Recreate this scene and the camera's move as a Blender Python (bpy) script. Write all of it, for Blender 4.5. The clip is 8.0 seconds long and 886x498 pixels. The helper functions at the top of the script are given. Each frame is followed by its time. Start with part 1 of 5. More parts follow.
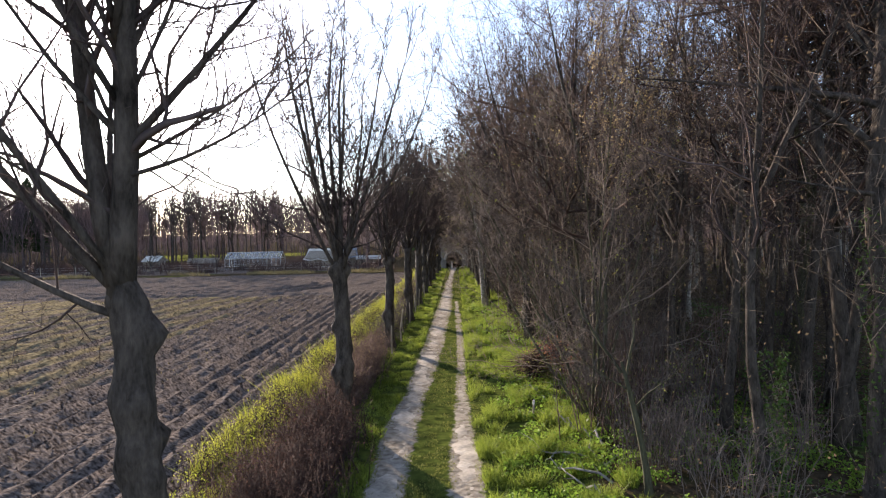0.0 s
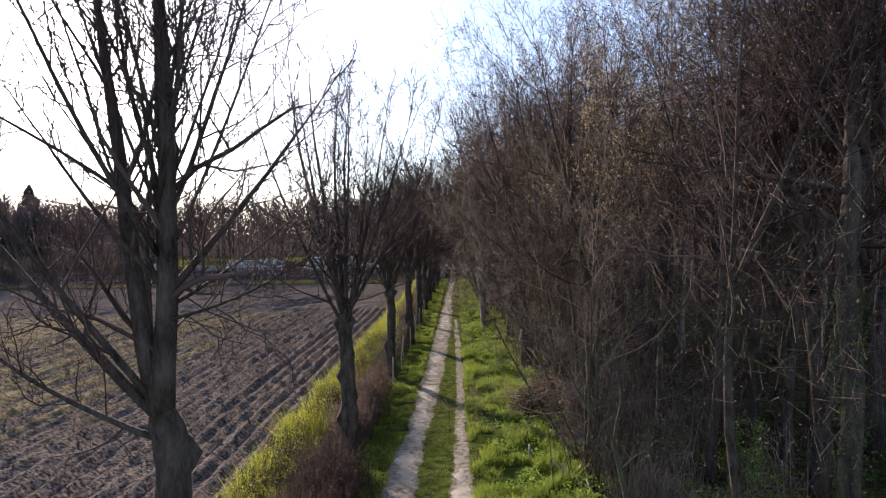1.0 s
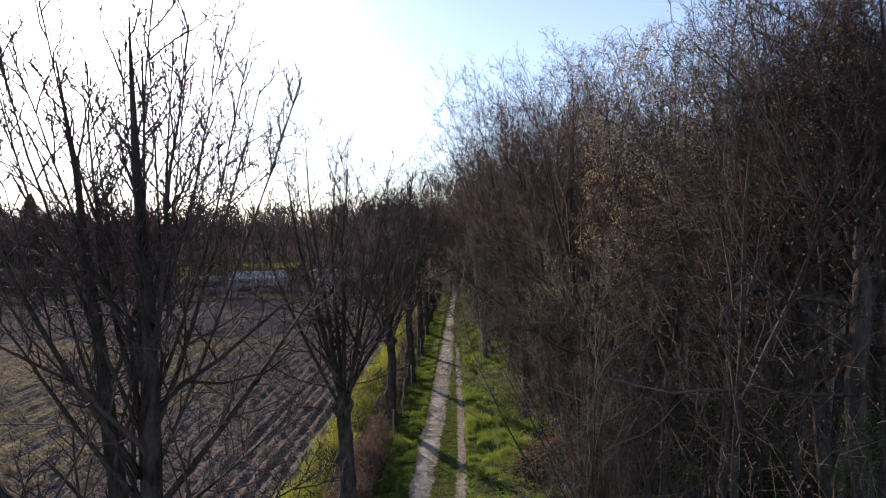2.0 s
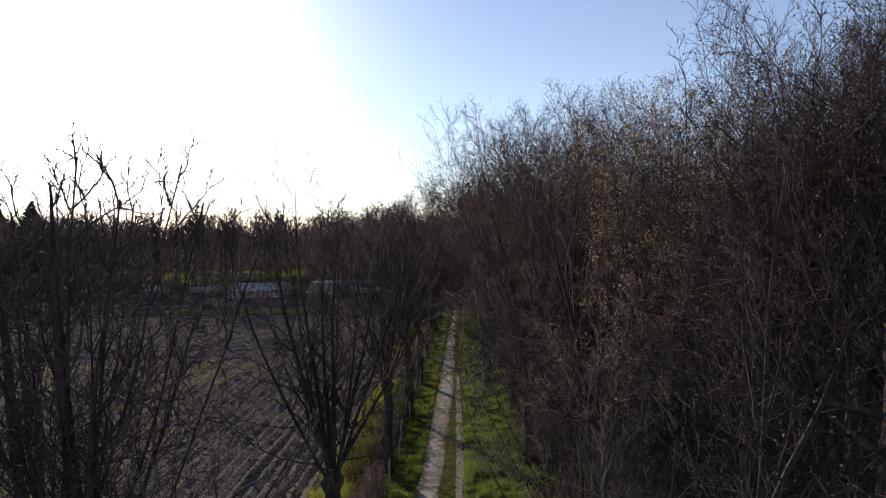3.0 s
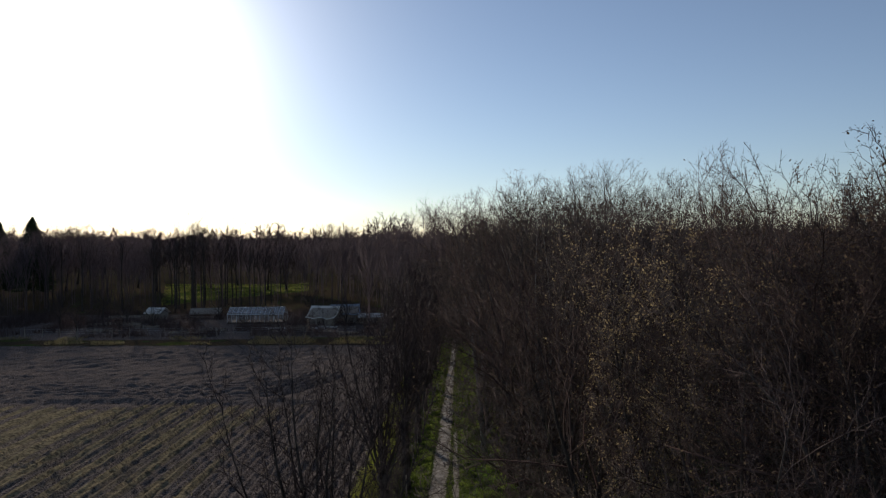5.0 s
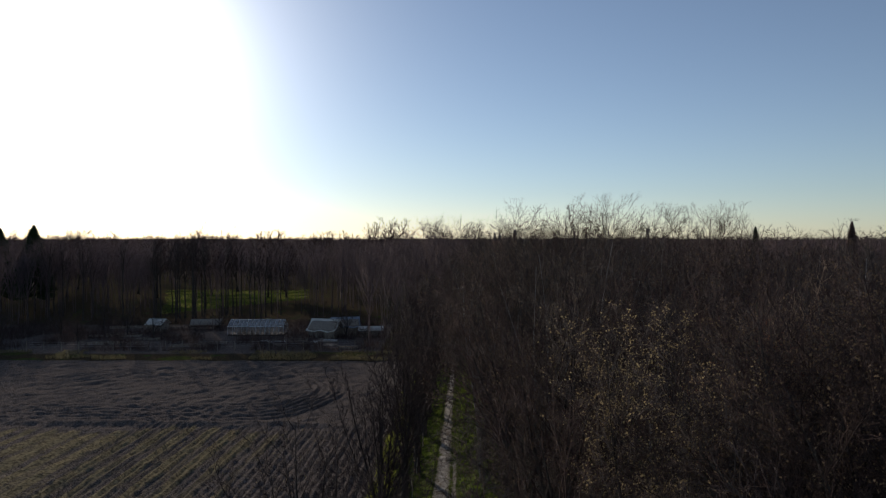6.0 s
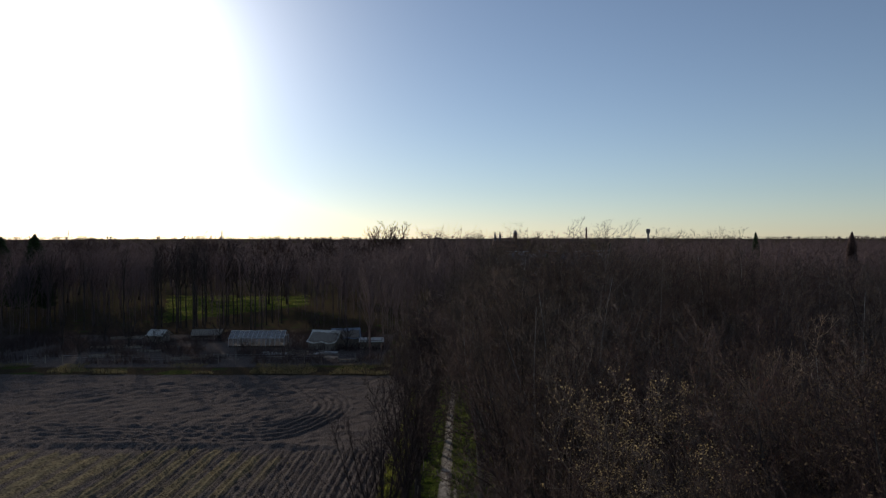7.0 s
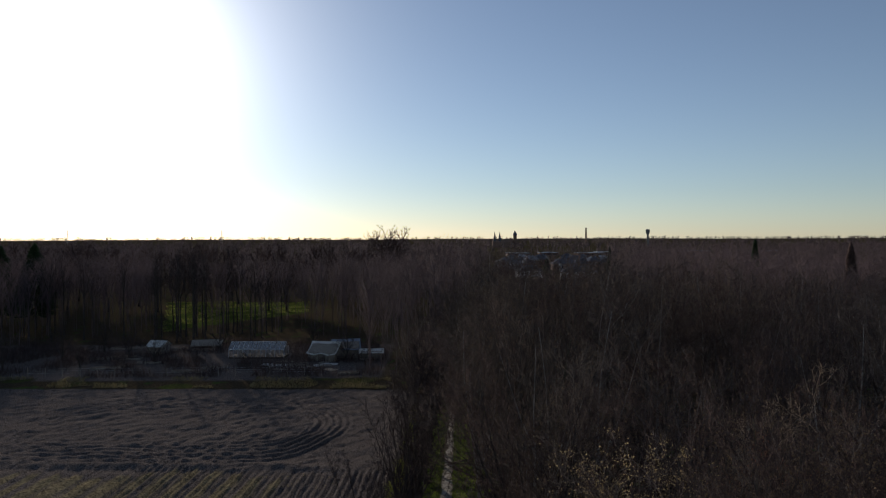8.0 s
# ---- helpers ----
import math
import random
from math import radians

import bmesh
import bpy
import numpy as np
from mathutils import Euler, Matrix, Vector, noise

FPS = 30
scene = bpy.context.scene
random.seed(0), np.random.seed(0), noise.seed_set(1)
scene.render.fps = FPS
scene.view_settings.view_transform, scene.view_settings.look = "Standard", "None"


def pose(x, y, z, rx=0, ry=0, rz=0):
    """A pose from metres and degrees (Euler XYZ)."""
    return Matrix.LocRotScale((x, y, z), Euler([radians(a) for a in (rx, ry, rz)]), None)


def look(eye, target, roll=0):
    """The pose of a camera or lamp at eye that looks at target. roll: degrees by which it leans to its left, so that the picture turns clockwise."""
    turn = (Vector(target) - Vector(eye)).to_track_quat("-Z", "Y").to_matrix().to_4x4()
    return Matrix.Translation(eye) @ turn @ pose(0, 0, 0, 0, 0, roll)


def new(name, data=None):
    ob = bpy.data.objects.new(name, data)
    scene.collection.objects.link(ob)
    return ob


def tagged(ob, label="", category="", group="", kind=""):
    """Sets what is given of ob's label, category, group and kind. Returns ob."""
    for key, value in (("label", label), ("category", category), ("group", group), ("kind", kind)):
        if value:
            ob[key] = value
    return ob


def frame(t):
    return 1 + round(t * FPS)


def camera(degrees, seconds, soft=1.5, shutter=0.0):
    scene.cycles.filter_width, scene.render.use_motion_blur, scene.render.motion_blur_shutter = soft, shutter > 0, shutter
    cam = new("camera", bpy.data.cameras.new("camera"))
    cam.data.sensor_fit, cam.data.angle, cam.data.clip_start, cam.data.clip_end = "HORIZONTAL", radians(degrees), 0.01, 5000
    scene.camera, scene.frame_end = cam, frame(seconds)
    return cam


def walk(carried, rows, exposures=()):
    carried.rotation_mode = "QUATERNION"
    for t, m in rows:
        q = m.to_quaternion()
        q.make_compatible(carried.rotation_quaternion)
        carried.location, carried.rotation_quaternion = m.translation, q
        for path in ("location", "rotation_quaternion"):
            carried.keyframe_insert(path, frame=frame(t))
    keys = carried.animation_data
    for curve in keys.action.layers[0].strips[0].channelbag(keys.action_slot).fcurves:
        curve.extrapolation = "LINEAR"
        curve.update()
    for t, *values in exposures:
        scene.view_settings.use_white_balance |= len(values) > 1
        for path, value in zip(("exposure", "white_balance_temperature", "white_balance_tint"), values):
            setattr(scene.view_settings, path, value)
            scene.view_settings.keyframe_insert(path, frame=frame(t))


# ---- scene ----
cam = camera(66.0, 8.0, 1.2)
PATH = [
    (0, (-0.081, -1.407, 4.744), (-0.065, 0.593, 4.703), -1.3),
    (0.5, (-0.065, -1.941, 5.208), (-0.048, 0.059, 5.167), -1.3),
    (1, (-0.064, -2.291, 6.167), (-0.047, -0.292, 6.126), -1.3),
    (1.5, (-0.04, -2.263, 7.355), (-0.028, -0.264, 7.307), -1.5),
    (3, (0.253, -0.874, 9.943), (0.255, 1.126, 9.905), -1.1),
    (3.5, (0.273, -0.729, 10.738), (0.275, 1.271, 10.709), -0.65),
    (4, (0.331, -0.624, 11.694), (0.334, 1.376, 11.667), -0.55),
    (4.5, (0.383, -0.528, 12.624), (0.384, 1.472, 12.597), -0.55),
    (6, (0.37, -1.13, 15.867), (0.37, 0.87, 15.842), -0.05),
    (6.5, (0.396, -1.168, 16.869), (0.396, 0.832, 16.842), -0.1),
    (7, (0.366, -1.282, 17.871), (0.365, 0.717, 17.844), -0.1),
    (7.5, (0.398, -1.335, 18.819), (0.398, 0.665, 18.792), -0.2),
    (8, (0.365, -1.344, 19.711), (0.365, 0.656, 19.684), -0.2),
]
EXPOSURES = [(0, 1.78, 6900, 18), (1, 1.46, 6750, 20), (1.5, 1.24, 6600, 20), (3, 0.45, 6420, 18), (4.5, -0.12, 6320, 15), (6, -0.38, 6270, 13), (8, -0.5, 6250, 13)]
walk(cam, [(t, look(eye, target, roll)) for t, eye, target, roll in PATH], EXPOSURES)

# ---- light ----
SUN = Vector((-0.441, 0.865, 0.238)).normalized()
world = bpy.data.worlds.new("sky")
scene.world = world
world.use_nodes = True
sky = world.node_tree.nodes.new("ShaderNodeTexSky")
sky.sky_type = "NISHITA"
sky.sun_disc = False
sky.sun_elevation = math.asin(SUN.z)
sky.sun_rotation = math.atan2(SUN.x, SUN.y)
sky.air_density, sky.dust_density, sky.ozone_density = 0.9, 0.12, 2.5
background = world.node_tree.nodes["Background"]
background.inputs["Strength"].default_value = 0.12
pale = world.node_tree.nodes.new("ShaderNodeHueSaturation")
pale.inputs["Saturation"].default_value = 0.84
world.node_tree.links.new(sky.outputs[0], pale.inputs["Color"])
# the bright aureole that hazy air makes round the sun
wn, wl = world.node_tree.nodes, world.node_tree.links
way_up, near_sun, from_sun, fall = wn.new("ShaderNodeTexCoord"), wn.new("ShaderNodeVectorMath"), wn.new("ShaderNodeMath"), wn.new("ShaderNodeMath")
near_sun.operation, from_sun.operation, fall.operation = "DOT_PRODUCT", "ARCCOSINE", "MULTIPLY"
near_sun.inputs[1].default_value = SUN
fall.inputs[1].default_value = -1.0 / radians(5.6)
glow, aureole, both = wn.new("ShaderNodeMath"), wn.new("ShaderNodeMix"), wn.new("ShaderNodeMix")
glow.operation = "EXPONENT"
aureole.data_type = both.data_type = "RGBA"
aureole.inputs[6].default_value, aureole.inputs[7].default_value = (0, 0, 0, 1), (39.0, 37.5, 34.5, 1)
aureole.clamp_factor = True
both.blend_type, both.inputs["Factor"].default_value = "ADD", 1.0
wl.new(way_up.outputs["Generated"], near_sun.inputs[0])
wl.new(near_sun.outputs["Value"], from_sun.inputs[0])
wl.new(from_sun.outputs[0], fall.inputs[0])
wl.new(fall.outputs[0], glow.inputs[0])
wl.new(glow.outputs[0], aureole.inputs["Factor"])
wl.new(pale.outputs[0], both.inputs[6])
wl.new(aureole.outputs[2], both.inputs[7])
wl.new(both.outputs[2], background.inputs[0])
sun = new("sun", bpy.data.lights.new("sun", "SUN"))
sun.data.energy, sun.data.angle, sun.data.color = 4.6, radians(0.53), (1.0, 0.9, 0.76)
sun.matrix_world = look(SUN * 100, (0, 0, 0))


# ---- materials ----
def material(name, low, high, scale=6.0, rough=0.9, bump=0.4, fine=60.0, island=0.0, stretch=(1, 1, 1), spec=0.06, through_light=0.0, distance=0.02, vary=0.0):
    """Two scales of noise between two colours; island: how far single pieces differ."""
    m = bpy.data.materials.new(name)
    m.use_nodes = True
    n, ln = m.node_tree.nodes, m.node_tree.links
    b = n["Principled BSDF"]
    b.inputs["Roughness"].default_value = rough
    b.inputs["Specular IOR Level"].default_value = spec
    co = n.new("ShaderNodeTexCoord")
    mp = n.new("ShaderNodeMapping")
    mp.inputs["Scale"].default_value = stretch
    ln.new(co.outputs["Object"], mp.inputs["Vector"])
    big, small = n.new("ShaderNodeTexNoise"), n.new("ShaderNodeTexNoise")
    for t, s in ((big, scale), (small, fine)):
        t.inputs["Scale"].default_value, t.inputs["Detail"].default_value = s, 5.0
        ln.new(mp.outputs["Vector"], t.inputs["Vector"])
    add = n.new("ShaderNodeMath")
    add.operation = "ADD"
    ln.new(big.outputs["Fac"], add.inputs[0])
    half = n.new("ShaderNodeMath")
    half.operation = "MULTIPLY"
    half.inputs[1].default_value = 0.5
    ln.new(small.outputs["Fac"], half.inputs[0])
    ln.new(half.outputs[0], add.inputs[1])
    last = add
    if island:
        geo = n.new("ShaderNodeNewGeometry")
        isl = n.new("ShaderNodeMath")
        isl.operation = "MULTIPLY_ADD"
        isl.inputs[1].default_value = island
        ln.new(geo.outputs["Random Per Island"], isl.inputs[0])
        ln.new(add.outputs[0], isl.inputs[2])
        last = isl
    ramp = n.new("ShaderNodeMapRange")
    ramp.inputs["From Min"].default_value, ramp.inputs["From Max"].default_value = 0.5, 1.0 + island
    ln.new(last.outputs[0], ramp.inputs["Value"])
    mix = n.new("ShaderNodeMix")
    mix.data_type = "RGBA"
    mix.inputs[6].default_value, mix.inputs[7].default_value = (*low, 1), (*high, 1)
    ln.new(ramp.outputs["Result"], mix.inputs["Factor"])
    tint = mix.outputs[2]
    if vary:
        info, each, hsv = n.new("ShaderNodeObjectInfo"), n.new("ShaderNodeMapRange"), n.new("ShaderNodeHueSaturation")
        each.inputs["To Min"].default_value, each.inputs["To Max"].default_value = 1.0 - vary, 1.0 + vary
        ln.new(info.outputs["Random"], each.inputs["Value"])
        ln.new(each.outputs["Result"], hsv.inputs["Value"])
        ln.new(tint, hsv.inputs["Color"])
        tint = hsv.outputs[0]
    ln.new(tint, b.inputs["Base Color"])
    if bump:
        bp = n.new("ShaderNodeBump")
        bp.inputs["Strength"].default_value, bp.inputs["Distance"].default_value = bump, distance
        ln.new(add.outputs[0], bp.inputs["Height"])
        ln.new(bp.outputs[0], b.inputs["Normal"])
    if through_light:
        tr = n.new("ShaderNodeBsdfTranslucent")
        sh = n.new("ShaderNodeMixShader")
        sh.inputs[0].default_value = through_light
        ln.new(tint, tr.inputs[0])
        ln.new(b.outputs[0], sh.inputs[1])
        ln.new(tr.outputs[0], sh.inputs[2])
        ln.new(sh.outputs[0], n["Material Output"].inputs[0])
    return m


BARK = material("bark", (0.018, 0.015, 0.013), (0.105, 0.086, 0.074), 7, bump=1.0, fine=34, stretch=(1, 1, 0.35), distance=0.05)
BARK_GREEN = material("mossy_bark", (0.03, 0.03, 0.02), (0.10, 0.094, 0.06), 4, bump=0.9, fine=40, stretch=(1, 1, 0.3), distance=0.03)
BARK_PALE = material("pale_bark", (0.10, 0.09, 0.08), (0.34, 0.32, 0.29), 6, bump=0.5, fine=30, stretch=(1, 1, 2.0))
TWIG = material("twig", (0.0212, 0.0159, 0.0155), (0.102, 0.0761, 0.0718), 2, bump=0, island=0.8, vary=0.35)
TWIG_BROWN = material("brown_twig", (0.023, 0.0159, 0.0141), (0.115, 0.0752, 0.064), 2, bump=0, island=0.8, vary=0.45)
TWIG_GREY = material("grey_twig", (0.0283, 0.024, 0.0223), (0.124, 0.103, 0.0912), 2, bump=0, island=0.8, vary=0.4)
# two paler twig tones; on lane-edge trees they stand in for sunlight
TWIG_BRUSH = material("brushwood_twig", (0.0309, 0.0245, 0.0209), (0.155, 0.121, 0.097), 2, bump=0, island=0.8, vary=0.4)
TWIG_EDGE = material("light_twig", (0.0618, 0.0489, 0.0427), (0.239, 0.19, 0.163), 2, bump=0, island=0.8, vary=0.35)
TWIG_PALE = material("pale_twig", (0.13, 0.095, 0.065), (0.46, 0.34, 0.24), 2, bump=0, island=0.5)
TWIG_FAR = material("far_twig", (0.053, 0.039, 0.0388), (0.159, 0.115, 0.113), 0.02, bump=0, fine=0.2, island=0.4)
TWIG_BRAMBLE = material("bramble_twig", (0.016, 0.011, 0.01), (0.085, 0.054, 0.046), 2, bump=0, island=0.8)
LEAF_DRY = material("dry_leaf", (0.075, 0.053, 0.035), (0.2, 0.142, 0.09), 3, bump=0, island=0.6, through_light=0.35)
LEAF_RED = material("red_leaf", (0.20, 0.07, 0.045), (0.38, 0.17, 0.11), 3, bump=0, island=0.6, through_light=0.35)
LEAF_DARK = material("dark_red_leaf", (0.04, 0.021, 0.017), (0.15, 0.088, 0.066), 3, bump=0, island=0.6, through_light=0.2)
LEAF_BUD = material("young_leaf", (0.085, 0.095, 0.028), (0.21, 0.21, 0.065), 3, bump=0, island=0.6, through_light=0.4)
LEAF_TAN = material("tan_bud", (0.20, 0.145, 0.075), (0.46, 0.35, 0.18), 3, bump=0, island=0.6, through_light=0.5)
LEAF_LIME = material("lime_leaf", (0.17, 0.20, 0.025), (0.44, 0.46, 0.07), 0.9, bump=0, fine=6, island=0.5, through_light=0.45)
LEAF_IVY = material("ivy_leaf", (0.03, 0.06, 0.015), (0.09, 0.13, 0.035), 3, rough=0.5, bump=0, island=0.6, through_light=0.2)
LEAF_HERB = material("herb_leaf", (0.07, 0.14, 0.02), (0.22, 0.33, 0.05), 1.0, rough=0.6, bump=0, island=0.5, through_light=0.4)
NEEDLE = material("needle", (0.015, 0.028, 0.012), (0.045, 0.065, 0.03), 1, bump=0, island=0.5)
GRASS = material("grass_blade", (0.055, 0.09, 0.016), (0.29, 0.355, 0.06), 0.8, rough=0.6, bump=0, fine=6, island=0.5, through_light=0.45)
GRASS_SHORT = material("short_grass", (0.10, 0.12, 0.025), (0.26, 0.25, 0.08), 0.8, rough=0.7, bump=0, fine=6, island=0.5, through_light=0.35)
WEED = material("field_weed", (0.10, 0.084, 0.043), (0.27, 0.225, 0.115), 0.6, rough=0.7, bump=0, fine=6, island=0.5, through_light=0.3)
GRASS_TALL = material("tall_grass", (0.12, 0.145, 0.02), (0.38, 0.38, 0.065), 0.5, rough=0.6, bump=0, fine=4, island=0.5, through_light=0.45)
SAND = material("track_sand", (0.17, 0.148, 0.12), (0.46, 0.415, 0.355), 1.6, bump=0.35, fine=14, distance=0.03)
STONE = material("portal_stone", (0.11, 0.105, 0.1), (0.27, 0.255, 0.235), 1.5, bump=0.9, fine=12, distance=0.05)
STONE_PALE = material("arch_stone", (0.28, 0.265, 0.245), (0.5, 0.475, 0.44), 2, bump=0.6, fine=20)
CONCRETE = material("concrete", (0.4, 0.38, 0.35), (0.62, 0.6, 0.56), 3, bump=0.3)
WOOD_GREY = material("weathered_wood", (0.16, 0.13, 0.10), (0.38, 0.33, 0.27), 6, bump=0.6, fine=50, stretch=(1, 1, 0.15))
TARP = material("tarpaulin", (0.45, 0.42, 0.36), (0.72, 0.69, 0.62), 0.8, rough=0.55, bump=0.4, fine=6, distance=0.08)
ROOF_BLUE = material("blue_grey_roof", (0.16, 0.19, 0.23), (0.30, 0.33, 0.38), 1.0, rough=0.45, bump=0.2, fine=8)
ROOF_SLATE = material("slate_roof", (0.06, 0.064, 0.075), (0.14, 0.15, 0.17), 0.5, rough=0.5, bump=0.2, fine=4)
ROOF_PALE = material("pale_sheet_roof", (0.2, 0.21, 0.22), (0.42, 0.42, 0.42), 0.1, rough=0.5, bump=0.1, fine=2)
WALL_BRICK = material("brick_wall", (0.13, 0.08, 0.06), (0.28, 0.18, 0.13), 0.6, bump=0.2, fine=10)
WALL_GREY = material("grey_wall", (0.14, 0.14, 0.145), (0.26, 0.26, 0.26), 0.3, bump=0.1, fine=4)
WALL_WHITE = material("white_wall", (0.5, 0.49, 0.47), (0.75, 0.74, 0.71), 0.3, bump=0.1, fine=4)
METAL = material("galvanised_metal", (0.35, 0.36, 0.37), (0.55, 0.56, 0.57), 4, rough=0.4, bump=0, spec=0.6)
DARK = material("dark_opening", (0.012, 0.012, 0.013), (0.03, 0.03, 0.03), 4, bump=0)
SOILBED = material("garden_soil", (0.05, 0.038, 0.03), (0.13, 0.10, 0.08), 2, bump=0.8, fine=14, distance=0.05)


def glazing(name, least, most):
    """Clouded thin glass: mostly clear, some gloss and a pale film."""
    m = bpy.data.materials.new(name)
    m.use_nodes = True
    n, ln = m.node_tree.nodes, m.node_tree.links
    b = n["Principled BSDF"]
    b.inputs["Base Color"].default_value = (0.5, 0.5, 0.49, 1)
    b.inputs["Roughness"].default_value = 0.25
    clear, mix = n.new("ShaderNodeBsdfTransparent"), n.new("ShaderNodeMixShader")
    dirt = n.new("ShaderNodeTexNoise")
    dirt.inputs["Scale"].default_value = 1.5
    span = n.new("ShaderNodeMapRange")
    span.inputs["From Min"].default_value, span.inputs["From Max"].default_value = 0.3, 0.7
    span.inputs["To Min"].default_value, span.inputs["To Max"].default_value = least, most
    ln.new(dirt.outputs["Fac"], span.inputs["Value"])
    ln.new(span.outputs["Result"], mix.inputs[0])
    ln.new(clear.outputs[0], mix.inputs[1])
    ln.new(b.outputs[0], mix.inputs[2])
    ln.new(mix.outputs[0], n["Material Output"].inputs[0])
    return m


FILM = glazing("clouded_glass", 0.15, 0.4)
CLEAR = glazing("greenhouse_glass", 0.02, 0.08)


def ground_material():
    """Soil, grass, forest floor by the vertex colours, with ragged borders."""
    m = bpy.data.materials.new("ground")
    m.use_nodes = True
    n, ln = m.node_tree.nodes, m.node_tree.links
    b = n["Principled BSDF"]
    b.inputs["Roughness"].default_value = 0.95
    b.inputs["Specular IOR Level"].default_value = 0.0
    co = n.new("ShaderNodeTexCoord")

    def tex(scale, detail=5.0, stretch=None):
        t = n.new("ShaderNodeTexNoise")
        t.inputs["Scale"].default_value, t.inputs["Detail"].default_value = scale, detail
        if stretch:
            mp = n.new("ShaderNodeMapping")
            mp.inputs["Scale"].default_value = stretch
            ln.new(co.outputs["Object"], mp.inputs["Vector"])
            ln.new(mp.outputs["Vector"], t.inputs["Vector"])
        else:
            ln.new(co.outputs["Object"], t.inputs["Vector"])
        return t.outputs["Fac"]

    def mixed(fac, a, c):
        x = n.new("ShaderNodeMix")
        x.data_type = "RGBA"
        if isinstance(fac, float):
            x.inputs["Factor"].default_value = fac
        else:
            ln.new(fac, x.inputs["Factor"])
        for k, v in ((6, a), (7, c)):
            if isinstance(v, tuple):
                x.inputs[k].default_value = (*v, 1)
            else:
                ln.new(v, x.inputs[k])
        return x.outputs[2]

    def span(v, lo, hi):
        r = n.new("ShaderNodeMapRange")
        r.inputs["From Min"].default_value, r.inputs["From Max"].default_value = lo, hi
        ln.new(v, r.inputs["Value"])
        return r.outputs["Result"]

    def plus(a, c, k=1.0):
        x = n.new("ShaderNodeMath")
        x.operation = "MULTIPLY_ADD"
        ln.new(c, x.inputs[0])
        x.inputs[1].default_value = k
        ln.new(a, x.inputs[2])
        return x.outputs[0]

    mask = n.new("ShaderNodeAttribute")
    mask.attribute_name = "cover"
    sep = n.new("ShaderNodeSeparateColor")
    ln.new(mask.outputs["Color"], sep.inputs[0])
    clod, patch, wide = tex(9.0), tex(0.35), tex(0.06, 3.0)
    soil = mixed(span(clod, 0.35, 0.7), (0.032, 0.026, 0.023), (0.225, 0.187, 0.163))
    weeds = mixed(span(tex(5.0), 0.35, 0.65), (0.085, 0.067, 0.044), (0.26, 0.213, 0.124))
    grass = mixed(span(tex(3.0), 0.3, 0.7), (0.022, 0.032, 0.01), (0.095, 0.118, 0.026))
    litter = mixed(span(tex(4.0), 0.3, 0.7), (0.025, 0.02, 0.013), (0.09, 0.068, 0.042))
    litter = mixed(span(patch, 0.58, 0.66), litter, (0.05, 0.072, 0.022))
    streak = tex(1.0, 4.0, (1.2, 0.08, 1.0))
    weedy = span(plus(plus(sep.outputs["Blue"], streak, 0.9), clod, 0.3), 0.85, 1.15)
    field = mixed(weedy, soil, weeds)
    green = span(plus(sep.outputs["Green"], clod, 0.6), 0.65, 0.95)
    brown = span(plus(sep.outputs["Red"], clod, 0.4), 0.55, 0.85)
    col = mixed(brown, litter, field)
    col = mixed(green, col, grass)
    sand = mixed(span(tex(6.0), 0.3, 0.7), (0.14, 0.12, 0.095), (0.36, 0.32, 0.265))
    bare = span(plus(plus(mask.outputs["Alpha"], clod, 0.7), tex(2.2), 0.7), 1.12, 1.3)
    col = mixed(bare, col, sand)
    ln.new(col, b.inputs["Base Color"])
    bp = n.new("ShaderNodeBump")
    bp.inputs["Strength"].default_value, bp.inputs["Distance"].default_value = 0.9, 0.05
    ln.new(clod, bp.inputs["Height"])
    ln.new(bp.outputs[0], b.inputs["Normal"])
    return m


GROUND = ground_material()


# ---- mesh helpers ----
def mesh_of(name, verts, faces, mat, smooth=False):
    me = bpy.data.meshes.new(name)
    me.from_pydata([tuple(v) for v in verts], [], [tuple(int(i) for i in f) for f in faces])
    me.materials.append(mat)
    if smooth:
        me.polygons.foreach_set("use_smooth", [True] * len(me.polygons))
    me.update()
    return me


def tri_mesh(name, verts, tris, mat, smooth=False):
    """A mesh of triangles from numpy arrays."""
    verts, tris = np.asarray(verts, dtype=np.float32), np.asarray(tris, dtype=np.int32)
    me = bpy.data.meshes.new(name)
    me.vertices.add(len(verts))
    me.vertices.foreach_set("co", verts.ravel())
    me.loops.add(len(tris) * 3)
    me.loops.foreach_set("vertex_index", tris.ravel())
    me.polygons.add(len(tris))
    me.polygons.foreach_set("loop_start", np.arange(0, len(tris) * 3, 3, dtype=np.int32))
    if smooth:
        me.polygons.foreach_set("use_smooth", np.ones(len(tris), dtype=bool))
    me.materials.append(mat)
    me.update(calc_edges=True)
    return me


def part(name, me, parent, label=""):
    ob = new(name, me)
    ob.parent = parent
    if label:
        tagged(ob, label)
    return ob


def thing(name, place, label, category, group="", kind="", turn=0.0, scale=1.0):
    ob = new(name)
    ob.matrix_basis = pose(*place, 0, 0, turn) @ Matrix.Scale(scale, 4)
    return tagged(ob, label, category, group, kind)


